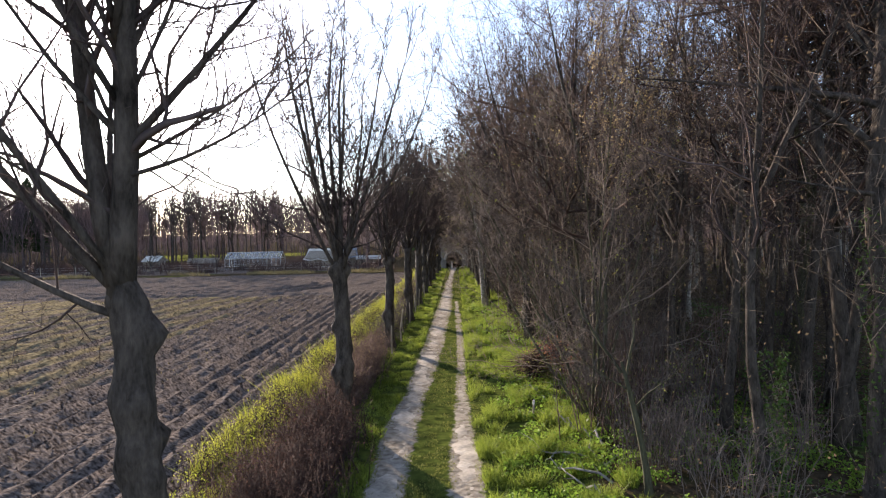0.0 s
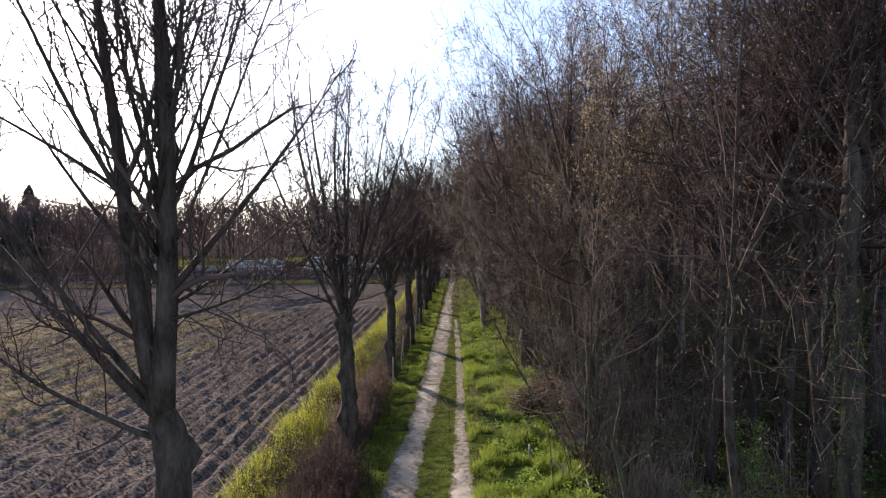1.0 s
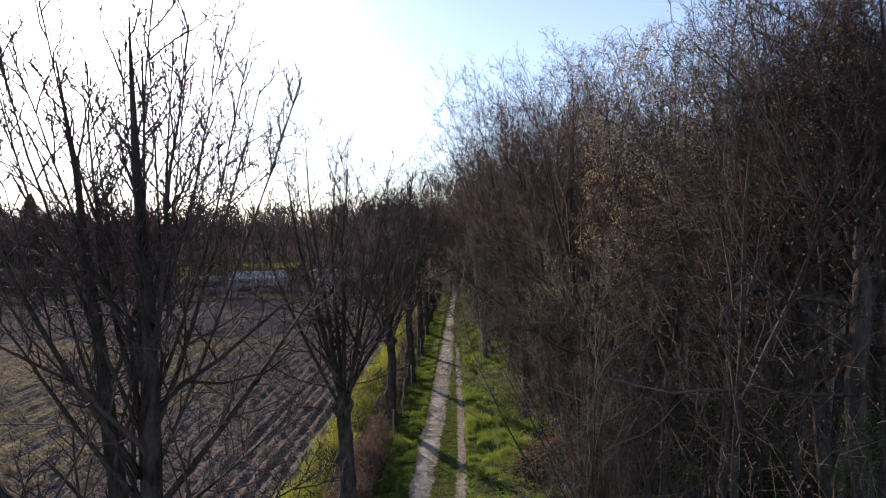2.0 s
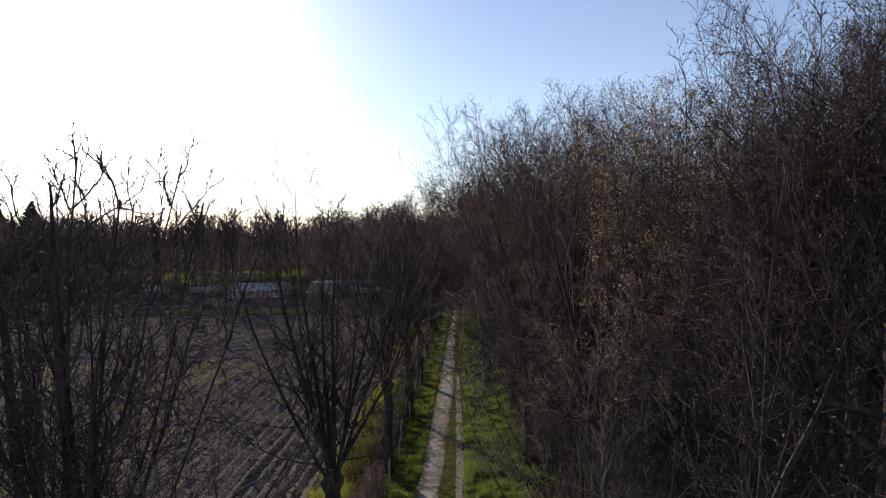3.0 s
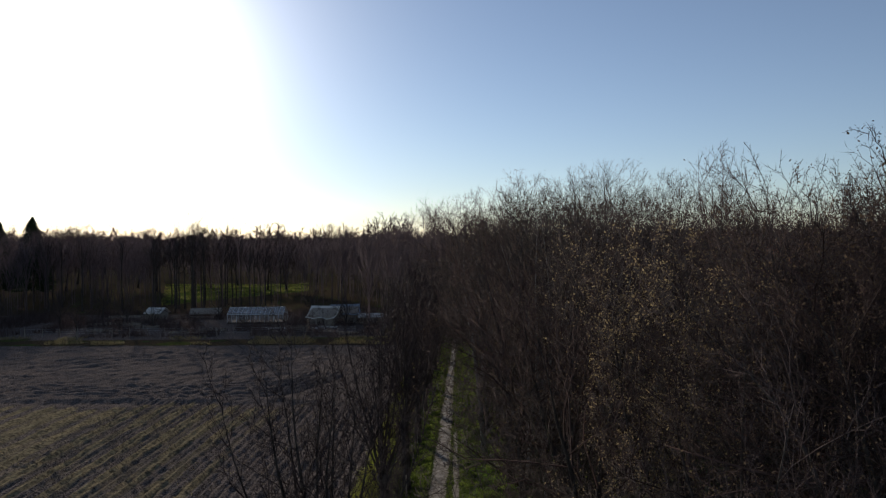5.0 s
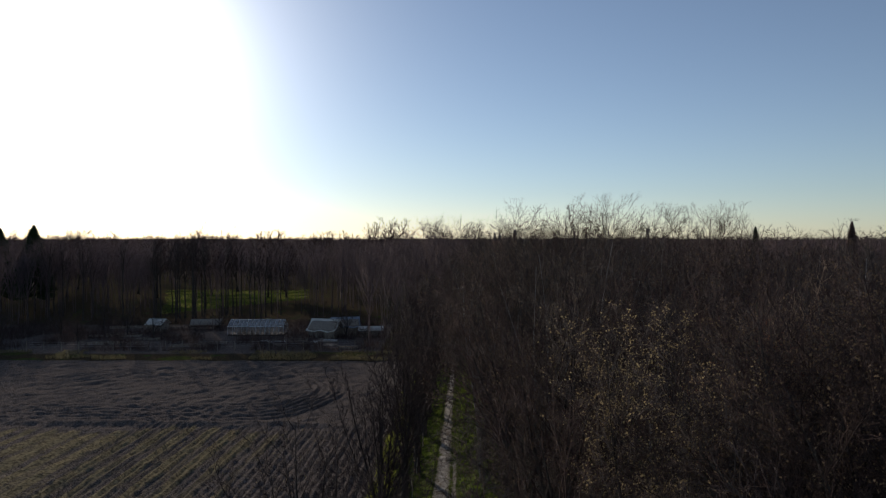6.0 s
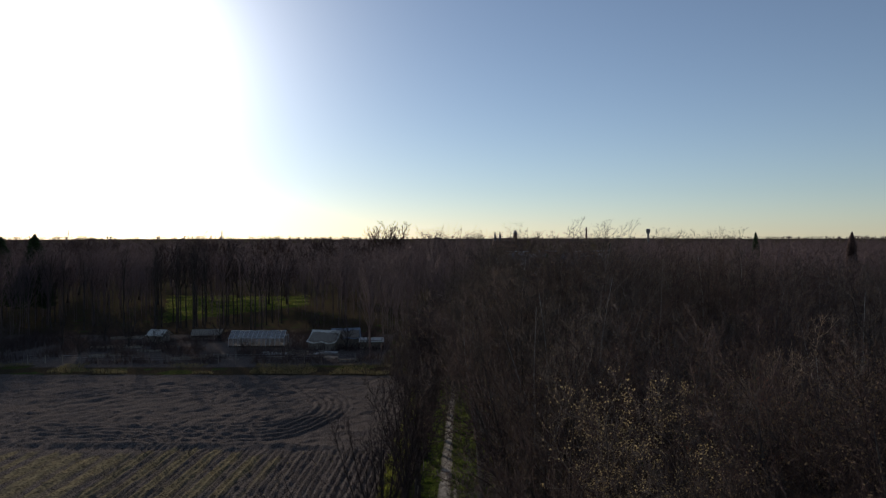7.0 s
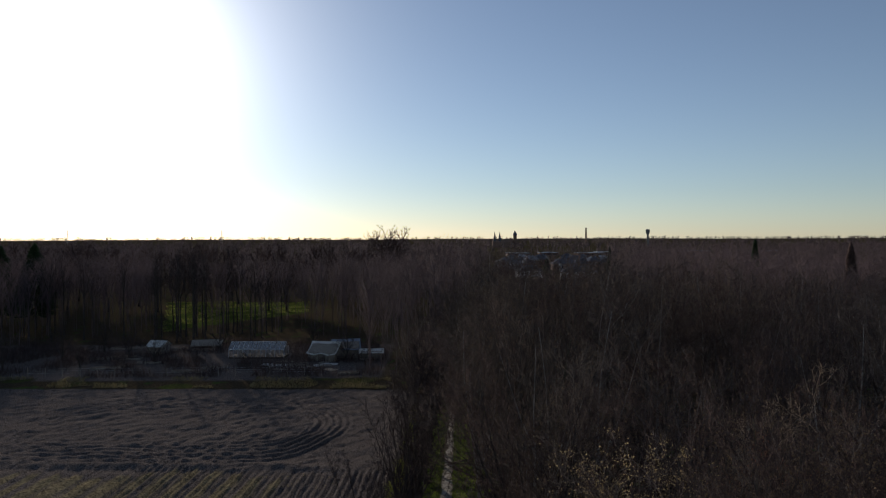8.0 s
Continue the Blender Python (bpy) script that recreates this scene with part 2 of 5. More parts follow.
class Shape:
    """Collects tubes, boxes and sheets into one mesh."""

    def __init__(self):
        self.v, self.f = [], []

    def tube(self, pts, radii, sides=6, rough=0.0, rng=random, caps=True):
        base = len(self.v)
        count = len(pts)
        for i, p in enumerate(pts):
            p = Vector(p)
            d = (Vector(pts[min(i + 1, count - 1)]) - Vector(pts[max(i - 1, 0)])).normalized()
            a = d.cross(Vector((0.31, 0.95, 0.05)) if abs(d.y) < 0.9 else Vector((1, 0, 0.1))).normalized()
            c = d.cross(a)
            if radii[i] <= 0.0:
                self.v.append(p)
                continue
            for k in range(sides):
                w = 2 * math.pi * k / sides
                r = radii[i] * (1 + (rng.uniform(-rough, rough) if rough else 0))
                self.v.append(p + a * (r * math.cos(w)) + c * (r * math.sin(w)))
        for i in range(count - 1):
            o = base + i * sides
            for k in range(sides):
                k2 = (k + 1) % sides
                if radii[i + 1] <= 0.0:
                    self.f.append((o + k, o + k2, o + sides))
                else:
                    self.f.append((o + k, o + k2, o + sides + k2, o + sides + k))
            if radii[i + 1] <= 0.0:
                break
        else:
            if caps:
                self.f.append([base + (count - 1) * sides + k for k in range(sides)])
        if caps:
            self.f.append([base + k for k in reversed(range(sides))])
        return self

    def box(self, x0, y0, z0, x1, y1, z1):
        o = len(self.v)
        self.v += [Vector(p) for p in ((x0, y0, z0), (x1, y0, z0), (x1, y1, z0), (x0, y1, z0), (x0, y0, z1), (x1, y0, z1), (x1, y1, z1), (x0, y1, z1))]
        self.f += [[o + i for i in q] for q in ((0, 3, 2, 1), (4, 5, 6, 7), (0, 1, 5, 4), (1, 2, 6, 5), (2, 3, 7, 6), (3, 0, 4, 7))]
        return self

    def prism(self, outline, d):
        """An outline of points pushed along d."""
        o, k = len(self.v), len(outline)
        d = Vector(d)
        self.v += [Vector(p) for p in outline] + [Vector(p) + d for p in outline]
        self.f += [list(range(o, o + k))[::-1], list(range(o + k, o + 2 * k))]
        self.f += [[o + i, o + (i + 1) % k, o + k + (i + 1) % k, o + k + i] for i in range(k)]
        return self

    def mesh(self, name, mat, smooth=False):
        return mesh_of(name, self.v, self.f, mat, smooth)


def spikes(a, b, r):
    """Three-sided spikes from points a to points b (arrays), radius r at the foot."""
    a, b, r = np.asarray(a), np.asarray(b), np.asarray(r).reshape(-1, 1)
    d = b - a
    d = d / np.maximum(np.linalg.norm(d, axis=1, keepdims=True), 1e-6)
    u = np.cross(d, np.array([0.31, 0.92, 0.2]))
    u = u / np.maximum(np.linalg.norm(u, axis=1, keepdims=True), 1e-6)
    w = np.cross(d, u)
    n = len(a)
    v = np.empty((n, 4, 3))
    for k in range(3):
        t = 2 * math.pi * k / 3
        v[:, k] = a + r * (u * math.cos(t) + w * math.sin(t))
    v[:, 3] = b
    o = np.arange(n)[:, None] * 4
    f = np.concatenate([o + np.array([[0, 1, 3]]), o + np.array([[1, 2, 3]]), o + np.array([[2, 0, 3]])], axis=1).reshape(-1, 3)
    return v.reshape(-1, 3), f


def flakes(p, size, rng, flat=0.0):
    """Small four-sided leaves, folded along the rib, at points p, turned at random."""
    p = np.asarray(p)
    n = len(p)
    size = np.asarray(size) * rng.uniform(0.6, 1.3, n)
    d = rng.normal(size=(n, 3))
    d[:, 2] *= 1 - flat
    d /= np.linalg.norm(d, axis=1, keepdims=True)
    e = np.cross(d, rng.normal(size=(n, 3)) * np.array([1, 1, 1 - flat]) + np.array([0, 0, flat]))
    e /= np.maximum(np.linalg.norm(e, axis=1, keepdims=True), 1e-6)
    g = np.cross(d, e)
    s = size[:, None]
    v = np.stack([p - d * s * 0.5, p + e * s * 0.32 + g * s * 0.1, p + d * s * 0.5, p - e * s * 0.32 + g * s * 0.1], axis=1).reshape(-1, 3)
    o = np.arange(n)[:, None] * 4
    f = np.concatenate([o + np.array([[0, 1, 2]]), o + np.array([[0, 2, 3]])], axis=1).reshape(-1, 3)
    return v, f


def blades(p, height, width, rng, lean=0.4):
    """Grass blades: one bent pair of triangles each."""
    p = np.asarray(p)
    n = len(p)
    w = rng.uniform(0, 2 * math.pi, n)
    h = np.asarray(height) * rng.uniform(0.5, 1.3, n)
    side = np.stack([np.cos(w), np.sin(w), np.zeros(n)], axis=1) * (np.asarray(width) * 0.5)[:, None] if np.ndim(width) else np.stack([np.cos(w), np.sin(w), np.zeros(n)], axis=1) * width * 0.5
    off = rng.normal(size=(n, 3)) * lean
    off[:, 2] = 1
    tip = p + off * h[:, None]
    v = np.stack([p - side, p + side, tip], axis=1).reshape(-1, 3)
    f = np.arange(n * 3).reshape(-1, 3)
    return v, f


def joined(pairs):
    vs, fs, o = [], [], 0
    for v, f in pairs:
        vs.append(v)
        fs.append(np.asarray(f) + o)
        o += len(v)
    return np.concatenate(vs), np.concatenate(fs)


# ---- the ground ----
def lane_x(y):
    """The lane's middle, which drifts to the right."""
    return -0.42 + 0.030 * (y - 11)


def smooth_step(a, b, v):
    t = np.clip((v - a) / (b - a), 0, 1)
    return t * t * (3 - 2 * t)


def value_noise(x, y, scale, seed=0):
    """Smooth noise on a lattice, 0 to 1."""
    x, y = np.asarray(x) / scale, np.asarray(y) / scale
    i, j = np.floor(x).astype(np.int64), np.floor(y).astype(np.int64)
    u, v = x - i, y - j
    u, v = u * u * (3 - 2 * u), v * v * (3 - 2 * v)

    def h(a, c):
        k = (a * 374761393 + c * 668265263 + seed * 1274126177) & 0x7FFFFFFF
        k = ((k ^ (k >> 13)) * 1274126177) & 0x7FFFFFFF
        return ((k ^ (k >> 16)) & 0xFFFF) / 65535.0

    return (h(i, j) * (1 - u) + h(i + 1, j) * u) * (1 - v) + (h(i, j + 1) * (1 - u) + h(i + 1, j + 1) * u) * v


FIELD_END = 88.5
LEFT_TRACK = [(-40, -2.5, 0.3), (-5, -1.5, 0.3), (9, -1.25, 0.33), (13, -1.15, 0.36), (16.5, -1.05, 0.38), (19.5, -0.82, 0.33), (24.3, -0.58, 0.40), (28, -0.35, 0.40), (38.6, 0.08, 0.42), (45, 0.36, 0.42), (56, 0.7, 0.38), (67, 1.0, 0.34), (82, 1.6, 0.3), (97, 2.2, 0.4)]
RIGHT_TRACK = [(-40, -0.8, 0.3), (-5, 0.2, 0.3), (10.8, 0.37, 0.35), (14.2, 0.42, 0.28), (18.7, 0.55, 0.22), (22.4, 0.66, 0.16), (27, 0.80, 0.15), (33, 0.92, 0.17), (40, 1.05, 0.16), (48, 1.2, 0.1)]


def field_edge(y):
    return -4.9 + 0.030 * (y - 11)


def field_mask(x, y):
    e = field_edge(y) + 0.5 * (value_noise(x, y, 1.5, 3) - 0.5)
    return smooth_step(0.15, -0.35, x - e) * smooth_step(FIELD_END + 0.4, FIELD_END - 0.6, y + 0.02 * x) * smooth_step(-40, -38, y)


def ground_z(x, y):
    x, y = np.asarray(x, dtype=float), np.asarray(y, dtype=float)
    z = 0.10 * (value_noise(x, y, 3.0, 1) - 0.5) + 0.04 * (value_noise(x, y, 0.8, 2) - 0.5)
    near = smooth_step(300, 120, y) * smooth_step(140, 60, np.abs(x))
    f = field_mask(x, y)
    s = x - 0.030 * y
    head = smooth_step(56.5, 58.0, y + 0.04 * (x + 20) + 1.5 * (value_noise(x, y, 14, 9) - 0.5))
    u = s / 0.6 + 0.25 * value_noise(x, y, 5, 15)
    rows = 0.07 * np.sin(u * 2 * math.pi) - 0.13 * np.exp(-((u % 1.0 - 0.5) / 0.16) ** 2) + np.sin(s * 2 * math.pi / 1.9 + 1) * 0.03
    strip = 0.11 * np.exp(-((y + 0.04 * (x + 20) - 58.3 + 0.8 * (value_noise(x, y, 5, 17) - 0.5)) / 0.5) ** 2) - 0.07 * np.exp(-((y + 0.04 * (x + 20) - 57.0) / 0.45) ** 2)
    ring = np.hypot(np.maximum(np.abs(x + 28) - 10, 0) / 7.6, (y - 71) / 11.0) + 0.08 * (value_noise(x, y, 6, 18) - 0.5)
    turn = np.sin(ring * 2 * math.pi * 10) * 0.13 * smooth_step(0.45, 0.62, ring) * smooth_step(1.16, 1.08, ring) * (0.4 + 0.6 * value_noise(x, y, 3, 29)) + 0.08 * (value_noise(x, y, 0.8, 28) - 0.5)
    clods = 0.10 * (value_noise(x, y, 0.4, 5) - 0.5) + (0.05 + 0.05 * head) * (value_noise(x, y, 1.3, 6) - 0.5)
    z = z * near + f * near * (rows * (1 - head) + (turn + 0.19 * (value_noise(x, y, 0.7, 36) - 0.5) * smooth_step(-9, -13, x)) * head + strip * smooth_step(-8.5, -10, x) + clods - 0.08)
    lane = np.exp(-((x - lane_x(y)) / 1.6) ** 2) * smooth_step(100, 90, y)
    z = z * (1 - 0.6 * lane) - 0.05 * lane
    beside = smooth_step(0.9, 1.5, x - lane_x(y)) * smooth_step(6.0, 4.5, x - lane_x(y)) + smooth_step(-1.2, -1.8, x - lane_x(y)) * smooth_step(-4.0, -3.2, x - lane_x(y))
    z = z + beside * smooth_step(96, 90, y) * (0.2 * np.maximum(value_noise(x, y, 0.55, 38) - 0.42, 0) + 0.12 * (value_noise(x, y, 1.4, 39) - 0.5))
    mound = smooth_step(99, 108, y) * smooth_step(150, 125, y) * smooth_step(-9, -2, x) * smooth_step(40, 22, x) * (1 - smooth_step(1.7, 1.4, np.abs(x - 2.28)) * smooth_step(116, 114, y))
    z = z + 4.6 * mound
    z = z + smooth_step(1100, 3600, y) * (13.0 + 14.0 * value_noise(x, y, 1100, 12))
    return z


def build_ground():
    xs = np.concatenate([np.array([-12000, -4800, -3000, -1800, -1100, -700, -450, -300, -220, -170, -140, -120, -105]), np.arange(-95, -60, 0.9),
                         np.arange(-60, -26, 0.34), np.arange(-26, -8, 0.19), np.arange(-8, 5, 0.16), np.arange(5, 12, 0.5), np.arange(12, 60, 2.0),
                         np.array([65, 80, 100, 130, 170, 230, 320, 450, 700, 1100, 1800, 3000, 4800, 12000])])
    ys = np.concatenate([np.array([-12000, -4800, -2000, -800, -300, -120, -60, -40, -20, -10]), np.arange(-5, 8, 1.0), np.arange(8, 45, 0.32), np.arange(45, 70, 0.34),
                         np.arange(70, 92, 0.4), np.arange(92, 130, 1.5), np.arange(130, 240, 5.0), np.array([260, 300, 350, 420, 520, 650, 800, 1000, 1300, 1700, 2200, 2800, 3500, 4200, 4900, 7000, 12000])])
    X, Y = np.meshgrid(xs, ys)
    Z = ground_z(X, Y)
    nx, ny = len(xs), len(ys)
    i = np.arange(nx - 1)[None, :] + np.arange(ny - 1)[:, None] * nx
    a, b, c, d = i, i + 1, i + nx + 1, i + nx
    tris = np.concatenate([np.stack([a, b, c], -1).reshape(-1, 3), np.stack([a, c, d], -1).reshape(-1, 3)])
    me = tri_mesh("ground", np.stack([X, Y, Z], -1).reshape(-1, 3), tris, GROUND, smooth=True)
    soil = field_mask(X, Y)
    verge = smooth_step(3.6, 2.4, np.abs(X - lane_x(Y) - 0.2)) * smooth_step(99, 95, Y)
    margin = (0.1 + 0.45 * smooth_step(0.5, 0.65, value_noise(X, Y, 6, 19))) * smooth_step(FIELD_END - 0.5, FIELD_END + 0.5, Y + 0.02 * X) * smooth_step(98, 95, Y) * smooth_step(-8, -10, X)
    meadow = smooth_step(146, 150, Y - 1.8 * (X + 58) + 9 * (value_noise(X, Y, 9, 63) - 0.5)) * smooth_step(218, 214, Y) * smooth_step(0, 3, X + 63 + 0.39 * (Y - 150)) * smooth_step(0, -3, X + 32 + 0.2 * (Y - 169))
    shrub = smooth_step(0.6, 0.2, np.abs(X - field_edge(Y) - 0.8)) * (Y < 95)
    far = smooth_step(500, 900, Y) * smooth_step(1500, 1100, Y) * smooth_step(0.66, 0.74, value_noise(X, Y, 260, 21))
    green = np.clip(np.maximum.reduce([verge, margin, 0.85 * meadow, shrub, far]), 0, 1) * (1 - soil)
    weed = soil * (0.40 + 0.50 * smooth_step(-0.1, 0.4, np.sin((X - 0.030 * Y) * 2 * math.pi / 1.9 + 1))) * smooth_step(0.0, 9.0, -(X - field_edge(Y)) - 5.0 + 3.0 * (value_noise(X, Y, 9, 7) - 0.5)) * smooth_step(58, 55.5, Y + 0.04 * (X + 20) + 3 * (value_noise(X, Y, 7, 16) - 0.5)) * (0.55 + 0.45 * value_noise(X, Y, 6, 8))
    lane = np.zeros_like(soil)
    for knots, wide in ((LEFT_TRACK, 1.0), (RIGHT_TRACK, 0.9)):
        ky, kx, kw = (np.array(k) for k in zip(*knots))
        half = np.interp(Y, ky, kw)
        lane = np.maximum(lane, wide * (0.55 + 0.6 * value_noise(X, Y, 1.3, 37)) * smooth_step(1.75, 0.5, np.abs(X - np.interp(Y, ky, kx)) / half) * (Y < ky[-1]) * (Y > -40))
    beds = 0.85 * smooth_step(FIELD_END + 3, FIELD_END + 8, Y) * smooth_step(132, 124, Y) * smooth_step(-7, -10, X) * smooth_step(-90, -80, X)
    cols = np.stack([np.maximum(soil, beds * (1 - green)), green, weed, lane], -1).reshape(-1, 4).astype(np.float32)
    at = me.color_attributes.new("cover", "FLOAT_COLOR", "POINT")
    at.data.foreach_set("color", cols.ravel())
    tagged(new("ground", me), "ploughed dark field, grassy verges and woodland floor", "ground", kind="structure")


build_ground()


def track_strip(name, knots, label, gaps=0.0):
    """A worn wheel track: a ribbon whose uneven edges sink into the grass. knots: y, middle, half width."""
    ky, kx, kw = (np.array(k) for k in zip(*knots))
    ys = np.arange(ky[0], ky[-1], 0.09)
    us = np.linspace(-1.7, 1.7, 27)
    Y = np.repeat(ys[:, None], len(us), 1)
    mid, half = np.interp(ys, ky, kx)[:, None], np.interp(ys, ky, kw)[:, None]
    X = mid + us[None, :] * half + 0.10 * (value_noise(Y, Y * 0, 1.7, 31) - 0.5)
    rag = 0.03 * (value_noise(X, Y, 1.6, 32) - 0.5) + 0.03 * (value_noise(X, Y, 0.4, 33) - 0.5) + 0.016 * (value_noise(X, Y, 0.12, 34) - 0.5)
    Z = ground_z(X, Y) + 0.005 - 0.024 * us[None, :] ** 2 + rag - gaps * smooth_step(16, 26, Y) * value_noise(X * 0.3, Y, 1.9, 35)
    nx = len(us)
    i = np.arange(nx - 1)[None, :] + np.arange(len(ys) - 1)[:, None] * nx
    tris = np.concatenate([np.stack([i, i + 1, i + nx + 1], -1).reshape(-1, 3), np.stack([i, i + nx + 1, i + nx], -1).reshape(-1, 3)])
    tagged(new(name, tri_mesh(name, np.stack([X, Y, Z], -1).reshape(-1, 3), tris, SAND, smooth=True)), label, "track", kind="structure")


track_strip("track_left", LEFT_TRACK, "worn pale sandy wheel track of a farm lane")
track_strip("track_right", RIGHT_TRACK, "narrow pale sandy wheel track with patchy grass", 0.06)

# ---- trees ----
UP = Vector((0, 0, 1))


class Style:
    def __init__(self, counts, ratio, angle, rise, wobble, radius, sides=(8, 5, 3, 3, 3), first=0.15, segs=(8, 5, 3, 1, 1), least=0.0055, hold=0.85):
        self.counts, self.ratio, self.angle, self.rise, self.wobble, self.radius = counts, ratio, angle, rise, wobble, radius
        self.sides, self.first, self.segs, self.least, self.hold = sides, first, segs, least, hold


def grow(rng, st, start, way, length, radius, level, sink, tips):
    """One branch as a tube, and its children."""
    n = st.segs[level]
    pts, p, d = [start], Vector(start), Vector(way).normalized()
    for i in range(n):
        d = (d + UP * st.rise[level] / n + Vector((rng.gauss(0, 1), rng.gauss(0, 1), rng.gauss(0, 0.6))) * st.wobble).normalized()
        p = p + d * (length / n)
        pts.append(p)
    last = level >= len(st.counts)
    radii = [max(radius * (1 - i / n) ** st.hold, st.least * 0.8) for i in range(n)] + [0.0]
    sink(level).tube(pts, radii, st.sides[level], caps=False)
    if last:
        tips.append(pts[-1])
        return
    count = st.counts[level]
    turn = rng.uniform(0, 6.28)
    for k in range(count):
        f = st.first + (1 - st.first) * (k + rng.random()) / count
        seg = min(int(f * n), n - 1)
        u = f * n - seg
        at = pts[seg].lerp(pts[seg + 1], u)
        along = (pts[seg + 1] - pts[seg]).normalized()
        turn += 2.4 + rng.uniform(-0.6, 0.6)
        side = along.cross(Vector((math.cos(turn), math.sin(turn), 0.3))).normalized()
        ang = radians(st.angle[level] * rng.uniform(0.7, 1.3))
        way2 = along * math.cos(ang) + side * math.sin(ang)
        r2 = max((radii[seg] + (radii[seg + 1] - radii[seg]) * u) * (st.radius[level] if isinstance(st.radius, tuple) else st.radius) * rng.uniform(0.8, 1.1), st.least * (1.6 if level < 2 else 1.0))
        l2 = length * st.ratio[level] * (1.15 - 0.65 * f) * rng.uniform(0.65, 1.25)
        grow(rng, st, at, way2, l2, r2, level + 1, sink, tips)


def trunk_tube(shape, rng, height, r0, r1, lean=(0, 0), knots=(), root=1.5):
    """A trunk with a flared foot and swollen knots (height, angle, size)."""
    sides, n = (16, max(6, int(height / 0.1))) if r0 > 0.15 else (7, max(5, int(height / 0.5)))
    base = len(shape.v)
    for i in range(n + 1):
        t = i / n
        z = t * height - 0.15
        r = (r0 + (r1 - r0) * t) * (1 - 0.45 * max(0.0, (t - 0.93) / 0.07) ** 2) + r0 * (root - 1) * math.exp(-max(z, 0) / 0.25)
        c = Vector((lean[0] * t * t + 0.04 * math.sin(z * 1.7 + r0 * 40), lean[1] * t * t + 0.04 * math.cos(z * 1.3), z))
        for k in range(sides):
            w = 2 * math.pi * k / sides
            q = r * (1 + 0.07 * math.sin(3 * w + z * 1.1) + rng.uniform(-0.05, 0.05))
            for kz, kw, ks in knots:
                dw = (w - kw + math.pi) % (2 * math.pi) - math.pi
                q += ks * math.exp(-((z - kz) / (0.08 + 0.7 * ks)) ** 2 - (dw / 0.65) ** 2)
            shape.v.append(c + Vector((math.cos(w) * q, math.sin(w) * q, 0)))
    for i in range(n):
        for k in range(sides):
            o, k2 = base + i * sides, (k + 1) % sides
            shape.f.append((o + k, o + k2, o + sides + k2, o + sides + k))
    shape.f.append([base + n * sides + k for k in range(sides)])
    return Vector((lean[0] + 0.04 * math.sin((height - 0.15) * 1.7 + r0 * 40), lean[1] + 0.04 * math.cos((height - 0.15) * 1.3), height - 0.15))


def tree_meshes(seed, st, fork, r0, r1, stems, bark, twig, lean=(0, 0), knots=(), root=1.5, leaves=None, leaf_count=0, leaf_size=0.05):
    """A bare tree as meshes: trunk, each limb, the crown of twigs, perhaps leaves. stems: way, length, radius, height of its foot below the fork."""
    rng = random.Random(seed)
    trunk, crown, limbs, tips = Shape(), Shape(), [], []
    top = trunk_tube(trunk, rng, fork, r0, r1, lean, knots, root=root)
    for way, length, radius, below in stems:
        limb = Shape()
        limbs.append(limb)
        f = 1 - below / fork
        foot = Vector((lean[0] * f * f, lean[1] * f * f, top.z - below)) if below > 0 else top - UP * 0.2
        if below < 0:
            foot = top + Vector(stems[0][0]) * -below
        grow(rng, st, foot, Vector(way), length, radius, 0, lambda lv, limb=limb: limb if lv <= (1 if r0 > 0.1 else 0) else crown, tips)
    out = [("trunk", trunk.mesh("trunk", bark, True))] + [("limb", s.mesh("limb", bark, True)) for s in limbs] + [("crown", crown.mesh("crown", twig))]
    if leaves is not None:
        r = np.random.default_rng(seed)
        pick = np.array([tips[i] for i in r.integers(0, len(tips), leaf_count)]) + r.normal(size=(leaf_count, 3)) * 0.12
        out.append(("foliage", tri_mesh("foliage", *flakes(pick, leaf_size, r), leaves)))
    return out


def top_of(meshes):
    """The height that nearly all of a tree's twigs stay under."""
    me = next(m for n, m in meshes if n == "crown")
    co = np.empty(len(me.vertices) * 3, dtype=np.float32)
    me.vertices.foreach_get("co", co)
    return float(np.percentile(co[2::3], 98.8))


def plant(name, meshes, place, label, category="tree", group="", turn=0.0, scale=1.0):
    x, y = place
    ob = thing(name, (x, y, float(ground_z(x, y))), label, category, group, turn=turn, scale=scale)
    for n, me in meshes:
        part(n, me, ob)
    return ob



def row_stems(rng, n, length, radius, tilt=(8, 30), start=0.0):
    out = []
    for k in range(n):
        w = start + 2 * math.pi * (k + rng.uniform(-0.25, 0.25)) / n
        a = radians(tilt[0] + (tilt[1] - tilt[0]) * ((k * 0.618) % 1))
        out.append(((math.cos(w) * math.sin(a), math.sin(w) * math.sin(a), math.cos(a)), length * rng.uniform(0.85, 1.05), radius * rng.uniform(0.75, 1.0), 0.0 if k < 3 else rng.uniform(0.1, 0.8)))
    return out


